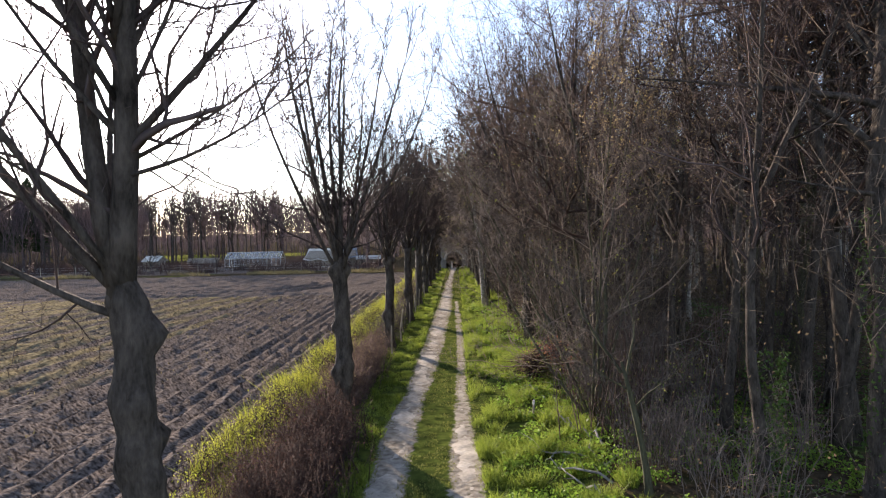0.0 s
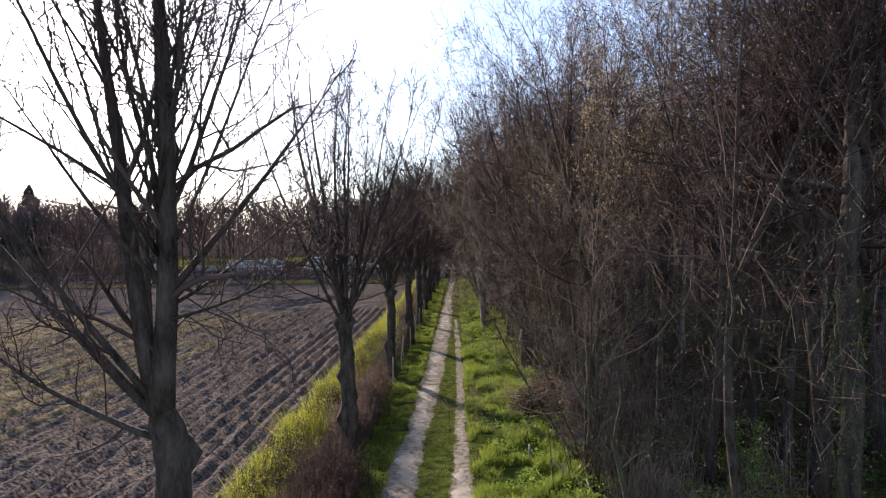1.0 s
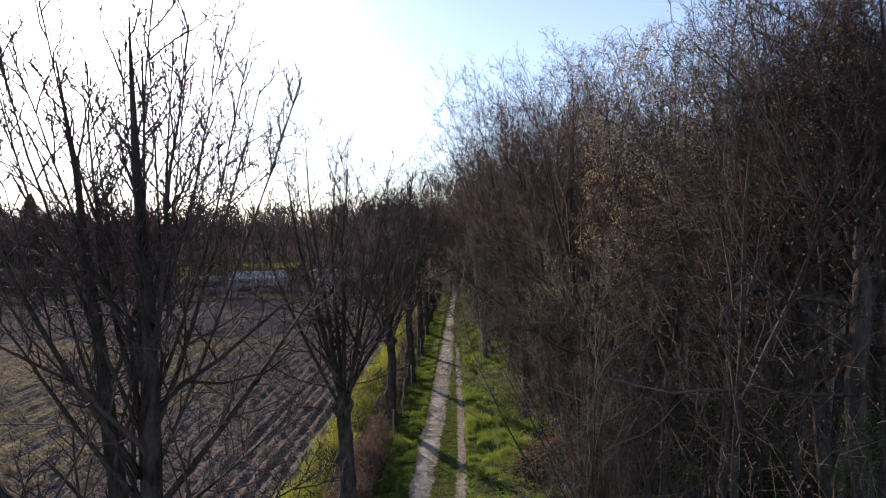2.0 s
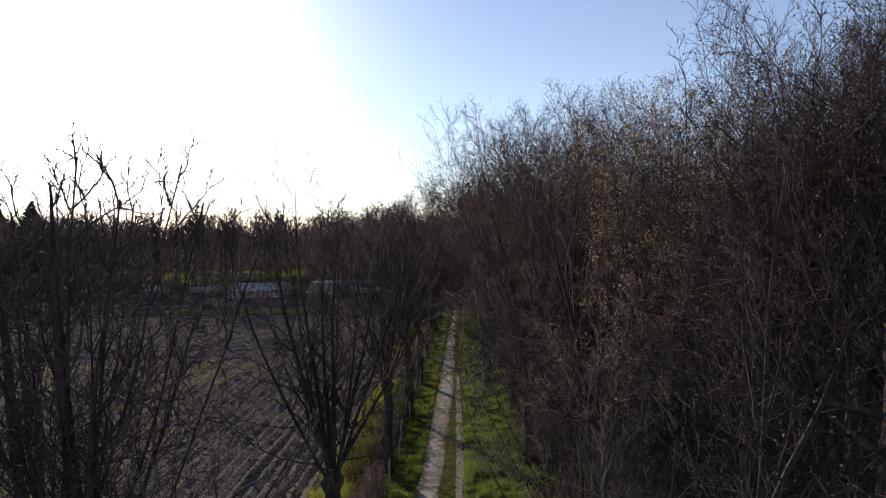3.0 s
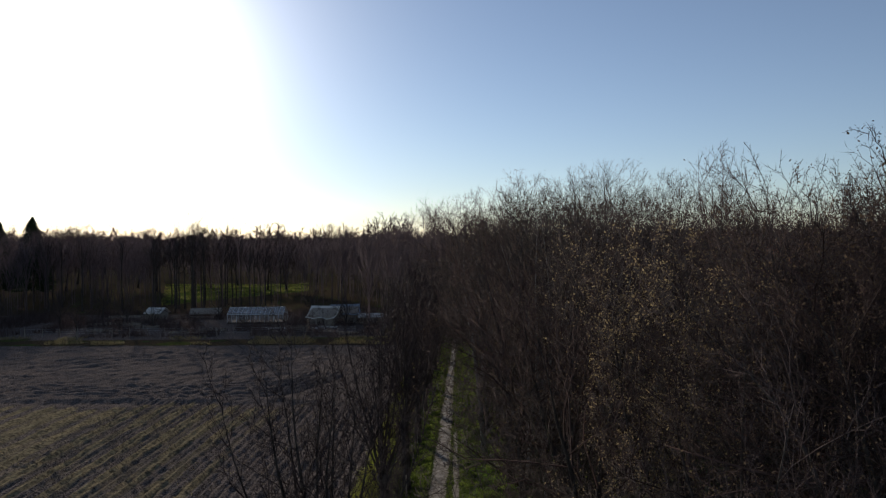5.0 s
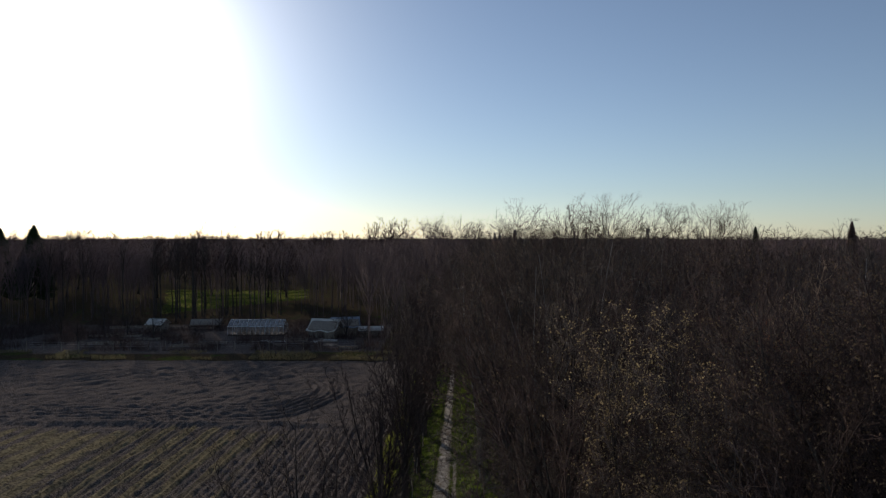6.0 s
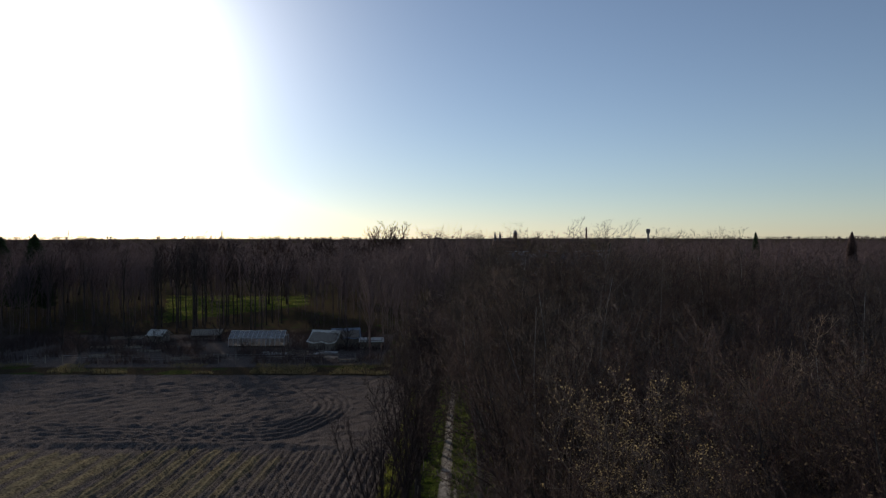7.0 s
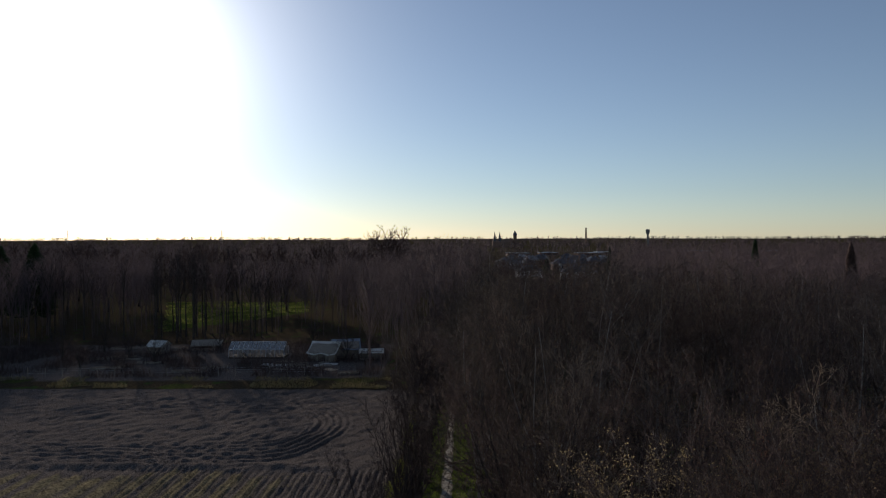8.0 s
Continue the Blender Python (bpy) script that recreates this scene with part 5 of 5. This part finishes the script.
def brush_pile(place, seed, twig, leaf, size, label):
    r = np.random.default_rng(seed)
    n = 420
    w = r.uniform(0, 6.28, n)
    d = np.abs(r.normal(0, 0.5, n))
    a = np.column_stack([np.cos(w) * d * size[0], np.sin(w) * d * size[1], size[2] * np.exp(-d * d) * r.random(n)])
    b = a + np.column_stack([r.normal(0, 0.5, n), r.normal(0, 0.4, n), r.normal(0.05, 0.14, n)])
    b[:, 2] = np.maximum(b[:, 2], 0.02)
    ob = thing("brush_pile", (*place, float(ground_z(*place))), label, "brush pile")
    part("brushwood", tri_mesh("brushwood", *spikes(a, b, r.uniform(0.006, 0.018, n)), twig), ob)
    m = 700
    k = r.integers(0, n, m)
    part("foliage", tri_mesh("foliage", *flakes(a[k] + r.normal(0, 0.12, (m, 3)) + np.array([0, 0, 0.08]), 0.07, r), leaf), ob)


brush_pile((2.95, 21.0), 81, TWIG_BROWN, LEAF_DRY, (0.9, 0.9, 0.7), "heap of reddish brown dead branches on the verge")
brush_pile((3.9, 22.3), 82, TWIG_BROWN, LEAF_RED, (1.2, 0.9, 0.9), "heap of dark brown brushwood beside the trees")
brush_pile((4.35, 20.4), 83, TWIG_BROWN, LEAF_RED, (0.6, 0.5, 0.55), "low shrub with dry red leaves")


def dead_branches():
    rng = random.Random(14)
    for k in range(11):
        x, y = 2.75 + rng.uniform(-0.15, 0.9), 10.2 + 0.75 * k
        z = float(ground_z(x, y))
        w = rng.uniform(0.9, 2.4)
        pts = [Vector((0, 0, 0.06))]
        for _ in range(6):
            w += rng.uniform(-0.5, 0.5)
            pts.append(pts[-1] + Vector((math.cos(w) * 0.28, math.sin(w) * 0.28, 0)))
            pts[-1].z = 0.05 + 0.2 * rng.random()
        s = Shape().tube(pts, [0.028, 0.026, 0.022, 0.018, 0.014, 0.009, 0.0], 5, caps=False)
        for p in pts[1:6]:
            s.tube([p, p + Vector((rng.gauss(0, 0.2), rng.gauss(0, 0.2), rng.uniform(0.0, 0.25)))], [0.011, 0.0], 3, caps=False)
        ob = thing("fallen_branch", (x, y, z), "bleached fallen branch lying in the verge", "branch", "fallen branches")
        part("wood", s.mesh("wood", BARK_PALE), ob)
    sk = thing("stake", (2.27, 15.93, float(ground_z(2.27, 15.93)) - 0.05), "short weathered wooden stake in the grass", "stake")
    part("post", Shape().tube([(0, 0, 0), (0.01, 0, 0.3), (0.02, 0, 0.52), (0.02, 0, 0.55)], [0.028, 0.027, 0.026, 0.015], 6).mesh("post", WOOD_GREY), sk)
    part("tip", Shape().tube([(0.018, 0, 0.45), (0.02, 0, 0.56)], [0.03, 0.03], 6).mesh("tip", CONCRETE), sk)
    for k in range(9):
        y = 26 + 3.1 * k + rng.uniform(-0.6, 0.6)
        x = -2.0 + 0.03 * (y - 26) + rng.uniform(-0.1, 0.1)
        ob = thing("fence_post", (x, y, float(ground_z(x, y)) - 0.05), "thin grey wooden fence post beside the lane", "fence post", "fence posts")
        part("post", Shape().tube([(0, 0, 0), (rng.gauss(0, 0.02), 0, 0.6), (rng.gauss(0, 0.03), 0, 1.15), (0, 0, 1.18)], [0.04, 0.038, 0.034, 0.02], 6).mesh("post", WOOD_GREY), ob)


dead_branches()


# ---- gardens beyond the field ----
def greenhouse():
    x0, x1, y0, d, eave, ridge = -35.4, -26.2, 112.0, 3.6, 1.55, 2.55
    z = float(ground_z(-31, 113))
    ob = thing("greenhouse", (x0, y0, z), "long glazed greenhouse with a pale ridge roof", "greenhouse")
    n, length = 12, x1 - x0
    step = length / n
    part("plinth", Shape().box(0, 0, -0.1, length, d, 0.25).mesh("plinth", SOILBED), ob)
    part("ridge", Shape().box(-0.05, d / 2 - 0.07, ridge - 0.04, length + 0.05, d / 2 + 0.07, ridge + 0.05).mesh("ridge", METAL), ob)
    for yy in (0, d):
        part("gutter", Shape().box(-0.05, yy - 0.05, eave - 0.05, length + 0.05, yy + 0.05, eave + 0.05).mesh("gutter", METAL), ob)
    rib = Shape()
    for a, b in (((0, 0, 0.2), (0, 0, eave)), ((0, 0, eave), (0, d / 2, ridge)), ((0, d / 2, ridge), (0, d, eave)), ((0, d, eave), (0, d, 0.2))):
        rib.tube([a, b], [0.035, 0.035], 5)
    rib = rib.mesh("rib", METAL)
    for k in range(n + 1):
        part("rib", rib, ob).location = (k * step, 0, 0)
    side = Shape().box(0.05, -0.008, 0.27, step - 0.05, 0.008, eave - 0.06).mesh("pane", CLEAR)
    roof_f = Shape().prism([(0.05, 0.04, eave + 0.05), (step - 0.05, 0.04, eave + 0.05), (step - 0.05, d / 2 - 0.08, ridge - 0.01), (0.05, d / 2 - 0.08, ridge - 0.01)], (0, -0.006, 0.012)).mesh("roof_pane", FILM)
    roof_b = Shape().prism([(0.05, d - 0.04, eave + 0.05), (step - 0.05, d - 0.04, eave + 0.05), (step - 0.05, d / 2 + 0.08, ridge - 0.01), (0.05, d / 2 + 0.08, ridge - 0.01)], (0, 0.006, 0.012)).mesh("roof_pane", FILM)
    for k in range(n):
        for me, yy in ((side, 0), (side, d), (roof_f, 0), (roof_b, 0)):
            part(me.name.split(".")[0], me, ob).location = (k * step, yy, 0)
    gable = Shape().prism([(0, 0.05, 0.27), (0, d - 0.05, 0.27), (0, d - 0.05, eave), (0, d / 2, ridge - 0.08), (0, 0.05, eave)], (0.012, 0, 0)).mesh("gable_pane", CLEAR)
    for xx in (0.02, length - 0.03):
        part("gable_pane", gable, ob).location = (xx, 0, 0)


greenhouse()


def gabled_shed(name, place, size, wall, roof, label, category="shed", turn=0.0, sag=0.0, windows=0):
    """A small building: four walls, two roof slopes with an overhang, a door, windows."""
    w, d, eave, ridge = size
    ob = thing(name, (*place, float(ground_z(*place)) - 0.05), label, category, turn=turn)
    body = Shape().prism([(-w / 2, -d / 2, 0), (-w / 2, d / 2, 0), (-w / 2, d / 2, eave), (-w / 2, 0, ridge - 0.08), (-w / 2, -d / 2, eave)], (w, 0, 0))
    part("wall_shell", body.mesh("wall_shell", wall), ob)
    for side in (-1, 1):
        rf = Shape()
        n = 8
        o = len(rf.v)
        for j in range(5):
            t = j / 4
            for i in range(n + 1):
                u = i / n
                rf.v.append(Vector(((u - 0.5) * (w + 0.5), side * (d / 2 + 0.3) * (1 - t), eave - 0.15 + (ridge - eave + 0.2) * t - sag * math.sin(math.pi * t) - sag * math.sin(math.pi * 2 * u) ** 2 * (1 - t))))
        rf.f += [[o + j * (n + 1) + i, o + j * (n + 1) + i + 1, o + (j + 1) * (n + 1) + i + 1, o + (j + 1) * (n + 1) + i] for j in range(4) for i in range(n)]
        r = part("roof", rf.mesh("roof", roof), ob)
        so = r.modifiers.new("thick", "SOLIDIFY")
        so.thickness = 0.06
    part("door", Shape().box(w * 0.2, -d / 2 - 0.04, 0, w * 0.2 + 0.9, -d / 2 - 0.003, min(2.0, eave - 0.1)).mesh("door", WOOD_GREY), ob)
    for k in range(windows):
        xx = -w / 2 + w * (k + 0.5) / windows
        win = part("window", Shape().box(xx - 0.55, -d / 2 - 0.05, eave * 0.45, xx + 0.55, -d / 2 - 0.003, eave * 0.8).mesh("window", WALL_WHITE), ob)
        part("pane", Shape().box(xx - 0.47, -d / 2 - 0.07, eave * 0.47, xx + 0.47, -d / 2 - 0.052, eave * 0.78).mesh("pane", DARK), win)
    return ob


gabled_shed("garden_tent", (-19.0, 111.5), (4.6, 4.2, 1.5, 2.9), WOOD_GREY, TARP, "sagging pale tarpaulin garden tent", "tent", -14, 0.3)
gabled_shed("garden_tent", (-16.2, 114.2), (4.4, 3.4, 1.7, 2.9), WOOD_GREY, ROOF_BLUE, "blue-grey tarpaulin garden tent beside a fruit tree", "tent", 12, 0.2)
gabled_shed("garden_shed", (-11.6, 112.0), (3.6, 2.0, 1.3, 1.6), WOOD_GREY, TARP, "low wooden lean-to with a pale flat-pitched roof", "shed", 4)
gabled_shed("garden_shed", (-49.5, 118.0), (2.8, 2.4, 1.5, 2.2), WOOD_GREY, TARP, "small wooden garden shed with a pale roof behind bushes", "shed", -12)
gabled_shed("garden_shed", (-43.0, 124.0), (5.0, 2.6, 0.8, 1.5), SOILBED, WOOD_GREY, "long low shed with a grey board roof", "shed", 8)


def garden():
    rng = random.Random(15)
    for k in range(16):
        x, y = rng.uniform(-58, -12), rng.uniform(99, 126)
        if -37 < x < -25 and 109 < y < 118:
            continue
        ob = thing("garden_bed", (x, y, float(ground_z(x, y)) - 0.05), "raised garden bed edged with grey boards", "garden bed", "garden beds", turn=rng.uniform(-12, 12))
        w, d = rng.uniform(2.5, 6), rng.uniform(0.9, 1.4)
        part("soil", Shape().box(-w / 2 + 0.04, -d / 2 + 0.04, 0, w / 2 - 0.04, d / 2 - 0.04, 0.26).mesh("soil", SOILBED), ob)
        for a in ((-w / 2, -d / 2, w / 2, -d / 2 + 0.04), (-w / 2, d / 2 - 0.04, w / 2, d / 2), (-w / 2, -d / 2 + 0.04, -w / 2 + 0.04, d / 2 - 0.04), (w / 2 - 0.04, -d / 2 + 0.04, w / 2, d / 2 - 0.04)):
            part("board", Shape().box(a[0], a[1], 0, a[2], a[3], 0.34).mesh("board", WOOD_GREY), ob)
    for k in range(14):
        x, y = -24.5 + rng.uniform(-3, 8), 101.5 + rng.uniform(0, 7)
        ob = thing("plank_stack", (x, y, float(ground_z(x, y))), "few pale boards lying in the garden", "boards", "boards in the garden", turn=rng.uniform(-40, 70))
        for j in range(3):
            part("board", Shape().box(-1.1, -0.5 + 0.36 * j, 0.04 + 0.05 * j, 1.1, -0.2 + 0.36 * j, 0.09 + 0.05 * j).mesh("board", CONCRETE if k % 3 == 0 else WOOD_GREY), ob)
    post = Shape().tube([(0, 0, -0.05), (0, 0, 1.25), (0, 0, 1.3)], [0.05, 0.045, 0.02], 6).mesh("post", WOOD_GREY)
    fence = thing("garden_fence", (-60, 97.5, 0), "grey wooden post-and-wire garden fence", "fence")
    for k in range(20):
        part("post", post, fence).location = (k * 2.5, 0.05 * k, float(ground_z(-60 + k * 2.5, 97.5)))
    for z in (0.5, 0.85, 1.15):
        part("wire", Shape().tube([(0, 0, z), (47.5, 0.95, z)], [0.005, 0.005], 4).mesh("wire", METAL), fence)
    rr = random.Random(16)
    style = Style((7, 5, 4), (0.5, 0.48, 0.5), (42, 44, 46), (0.15, 0.25, 0.2, 0.2), 0.11, 0.55, sides=(5, 3, 3, 3), segs=(6, 2, 1, 1), first=0.12, least=0.012)
    fruit = [tree_meshes(100 + k, style, 1.5, 0.12, 0.10, row_stems(rr, 6, 3.6, 0.06, (20, 50)), BARK, TWIG, (0.1, 0)) for k in range(2)]
    for x, y, s in [(-15.3, 109.0, 1.15), (-12.0, 106.0, 0.7), (-46, 108, 1.0), (-52, 112, 1.1), (-56, 104, 0.9), (-39, 119, 1.0), (-23, 122, 1.1), (-62, 110, 1.2), (-66, 101, 1.1), (-48, 101, 0.7), (-38, 104, 0.6), (-31, 106, 0.5), (-71, 108, 1.2), (-60, 120, 1.2)]:
        plant("fruit_tree", fruit[rr.randrange(2)], (x, y), "small bare fruit tree in the gardens", "tree", "fruit trees", rr.uniform(0, 360), s)
    r = np.random.default_rng(17)
    n = 17000
    x, y = r.uniform(-80, -9, n), 96.5 + 34 * r.random(n)
    keep = (value_noise(x, y, 5, 61) > 0.45) & ~((x > -36.5) & (x < -25.5) & (y > 109) & (y < 117))
    x, y = x[keep], y[keep]
    n = len(x)
    a = np.column_stack([x, y, ground_z(x, y)])
    b = a + np.column_stack([r.normal(0, 0.4, n), r.normal(0, 0.4, n), r.uniform(0.5, 2.0, n)])
    tagged(new("garden_shrubs", tri_mesh("garden_shrubs", *spikes(a, b, np.full(n, 0.03)), TWIG_BROWN)), "low brown bushes and dead stalks in the gardens", "bushes", kind="stuff")
    stems = [((0.02, 0.02, 1), 9, 0.09, 0.0), ((0.2, 0.1, 1), 7, 0.07, 0.2), ((-0.2, -0.1, 1), 7, 0.07, 0.2)]
    bare = Style((7, 5, 4), (0.36, 0.45, 0.5), (40, 42, 45), (0.25, 0.35, 0.3, 0.2), 0.08, 0.5, sides=(5, 3, 3, 3), segs=(6, 2, 1, 1), first=0.2, least=0.015)
    edge = [tree_meshes(110 + k, bare, 8.0 + k, 0.16, 0.11, stems + row_stems(rr, 3, 5, 0.05, (25, 45)), BARK, TWIG, (rr.uniform(-0.4, 0.4), 0)) for k in range(3)]
    for k in range(38):
        x = -92 + 56 * rng.random() if k % 2 else -64 + 30 * rng.random()
        y = (129 if k % 2 else 137) + 12 * rng.random() + max(0, -(x + 60)) * 0.25
        plant("edge_tree", edge[k % 3], (x, y), "tall slim bare tree before the meadow", "tree", "trees by the meadow", rng.uniform(0, 360), rng.uniform(0.85, 1.05))


garden()


def conifer_meshes(seed, h, radius, mat, taper=0.55):
    rr = random.Random(seed)
    tr = Shape().tube([(0, 0, -0.1), (0, 0, h * 0.5), (0, 0, h)], [0.2, 0.13, 0.0], 6, caps=False)
    r = np.random.default_rng(seed)
    n = 3000
    t = r.random(n) ** 0.8
    w = r.uniform(0, 6.28, n)
    out = radius * (1 - t) ** taper * (0.75 + 0.5 * value_noise(t * 14, w, 1.0, seed))
    u = r.random(n) ** 0.5
    a = np.column_stack([np.cos(w) * out * u * 0.6, np.sin(w) * out * u * 0.6, h * (0.16 + 0.84 * t)])
    b = a + np.column_stack([np.cos(w) * out * 0.45, np.sin(w) * out * 0.45, r.uniform(-0.5, 0.35, n)])
    return [("trunk", tr.mesh("trunk", BARK)), ("crown", tri_mesh("crown", *spikes(a, b, np.full(n, 0.11)), mat))]


PINE = conifer_meshes(121, 18.6, 5.0, NEEDLE, 0.6)
SPRUCE = conifer_meshes(122, 19.0, 2.4, NEEDLE)
LARCH = conifer_meshes(123, 19.0, 2.2, TWIG_BROWN)
for px, py, s, me, lb in ((-89, 148, 1.03, PINE, "dark evergreen pine over the wood"), (-99, 152, 1.0, PINE, "dark evergreen pine over the wood"), (92.5, 200, 1.04, SPRUCE, "dark narrow spruce standing over the wood"),
                          (73, 120, 1.0, LARCH, "bare conical larch standing over the wood"), (74, 300, 0.86, SPRUCE, "dark spruce near the houses"), (47, 305, 0.62, PINE, "round dark evergreen near the houses"), (79, 310, 0.7, SPRUCE, "dark spruce near the houses")):
    plant("conifer", me, (px, py), lb, "conifer", "", 0.0, s)


# ---- the town in the distance ----
def house(place, size, label, turn=0.0, base=0.0, windows=6, wall=WALL_WHITE, roof=ROOF_SLATE):
    """A house with a hipped roof and a row of windows."""
    w, d, eave, ridge = size
    ob = thing("house", (*place, float(ground_z(*place)) + base), label, "house", turn=turn)
    part("wall", Shape().box(-w / 2, -d / 2, -2, w / 2, d / 2, eave).mesh("wall", wall), ob)
    rf = Shape()
    e, q = 0.5, min(d / 2, w / 2 - 0.5)
    rf.v += [Vector(p) for p in ((-w / 2 - e, -d / 2 - e, eave + 0.01), (w / 2 + e, -d / 2 - e, eave + 0.01), (w / 2 + e, d / 2 + e, eave + 0.01), (-w / 2 - e, d / 2 + e, eave + 0.01), (-w / 2 + q, 0, ridge), (w / 2 - q, 0, ridge))]
    rf.f += [[3, 2, 1, 0], [0, 1, 5, 4], [1, 2, 5], [2, 3, 4, 5], [3, 0, 4]]
    top = part("roof", rf.mesh("roof", roof), ob)
    part("chimney", Shape().box(-0.5, -0.4, ridge - 1.2, 0.5, 0.4, ridge + 0.9).mesh("chimney", WALL_BRICK), top)
    for k in range(windows):
        xx = -w / 2 + w * (k + 0.5) / windows
        win = part("window", Shape().box(xx - 0.7, -d / 2 - 0.06, eave - 2.0, xx + 0.7, -d / 2 - 0.003, eave - 0.5).mesh("window", WALL_WHITE), ob)
        part("pane", Shape().box(xx - 0.58, -d / 2 - 0.09, eave - 1.9, xx + 0.58, -d / 2 - 0.062, eave - 0.6).mesh("pane", DARK), win)


house((64.5, 320), (17, 10, 4.4, 7.6), "pale house with a wide slate hipped roof", -6, windows=7)
house((45, 350), (13, 9, 3.6, 6.8), "low house with a slate hipped roof", 10, windows=5)


def town():
    rng = random.Random(18)
    for k in range(26):
        y = 430 + 32 * (k % 7) + rng.uniform(-12, 12)
        x = y * (0.085 + 0.15 * rng.random())
        house((x, y), (rng.uniform(8, 14), rng.uniform(7, 9), rng.uniform(3, 4.5), rng.uniform(6, 7.5)), "small town house with a pitched roof", rng.uniform(-30, 30), windows=4, wall=(WALL_GREY, WALL_BRICK, WALL_BRICK, WALL_BRICK)[k % 4], roof=ROOF_SLATE if k % 6 else ROOF_PALE)
    for x, y, w in ((88, 800, 26), (128, 830, 22), (172, 800, 30), (205, 860, 24), (240, 820, 26), (330, 900, 40), (430, 900, 36)):
        ob = thing("hall", (x, y, float(ground_z(x, y))), "long pale flat-roofed hall in the town", "building", "halls in the town")
        part("wall", Shape().box(-w / 2, -10, -1, w / 2, 10, 3.6).mesh("wall", WALL_BRICK), ob)
        part("roof", Shape().box(-w / 2 - 0.5, -10.5, 3.604, w / 2 + 0.5, 10.5, 4.2).mesh("roof", ROOF_BLUE), ob)
        for j in range(int(w / 7)):
            part("window", Shape().box(-w / 2 + 2 + 7 * j, -10.12, 1.4, -w / 2 + 6 + 7 * j, -10.01, 2.8).mesh("window", DARK), ob)
    y = 1500
    gz = float(ground_z(150, y))
    church = thing("church", (140, y, gz), "dark church with twin spires and a pointed tower", "church")
    part("nave", Shape().prism([(-30, 0, 0), (-30, 16, 0), (-30, 16, 13), (-30, 8, 20), (-30, 0, 13)], (50, 0, 0)).mesh("nave", WALL_BRICK), church)
    for xx in (-25.5, -14.5):
        part("spire", Shape().tube([(xx, 4, 0), (xx, 4, 21), (xx, 4, 21.5), (xx, 4, 36)], [2.6, 2.6, 2.9, 0.0], 8, caps=False).mesh("spire", ROOF_SLATE), church)
    part("tower", Shape().box(15.5, 0, 0, 22.5, 7, 28).mesh("tower", WALL_BRICK), church)
    part("tower_roof", Shape().tube([(19, 3.5, 27.9), (19, 3.5, 30), (19, 3.5, 39)], [5.2, 4.6, 0.0], 8, caps=False).mesh("tower_roof", ROOF_SLATE), church)
    ch = thing("factory_chimney", (378, 1800, float(ground_z(378, 1800))), "tall slim brick factory chimney", "chimney")
    part("shaft", Shape().tube([(0, 0, 0), (0, 0, 40), (0, 0, 46), (0, 0, 47)], [3.2, 2.0, 1.8, 2.1], 10).mesh("shaft", WALL_BRICK), ch)
    wt = thing("water_tower", (451, 1500, float(ground_z(451, 1500))), "water tower with a wide drum on a shaft", "water tower")
    part("shaft", Shape().tube([(0, 0, 0), (0, 0, 31)], [2.2, 2.0], 10).mesh("shaft", STONE), wt)
    part("drum", Shape().tube([(0, 0, 29), (0, 0, 32), (0, 0, 39), (0, 0, 39.8)], [2.4, 4.4, 4.4, 3.6], 14).mesh("drum", STONE), wt)
    for x, y, h in ((-1320, 2400, 50), (-860, 2650, 46)):
        py = thing("pylon", (x, y, float(ground_z(x, y))), "steel lattice power pylon", "pylon")
        s = Shape()
        for a in (-1, 1):
            for b in (-1, 1):
                s.tube([(a * 4, b * 4, 0), (a * 1.2, b * 1.2, h * 0.6), (0, 0, h)], [0.45, 0.4, 0.3], 4)
        for j in range(6):
            q = 4 - j * 0.55
            s.tube([(-q, -q, j * h * 0.1), (q, -q, (j + 1) * h * 0.1)], [0.3, 0.3], 3)
            s.tube([(q, -q, j * h * 0.1), (-q, -q, (j + 1) * h * 0.1)], [0.3, 0.3], 3)
        part("mast", s.mesh("mast", METAL), py)
        for z, w in ((0.62, 9), (0.74, 12), (0.86, 8)):
            part("arm", Shape().tube([(-w, 0, h * z), (0, 0, h * z + 1.5), (w, 0, h * z)], [0.2, 0.5, 0.2], 4).mesh("arm", METAL), py)


town()
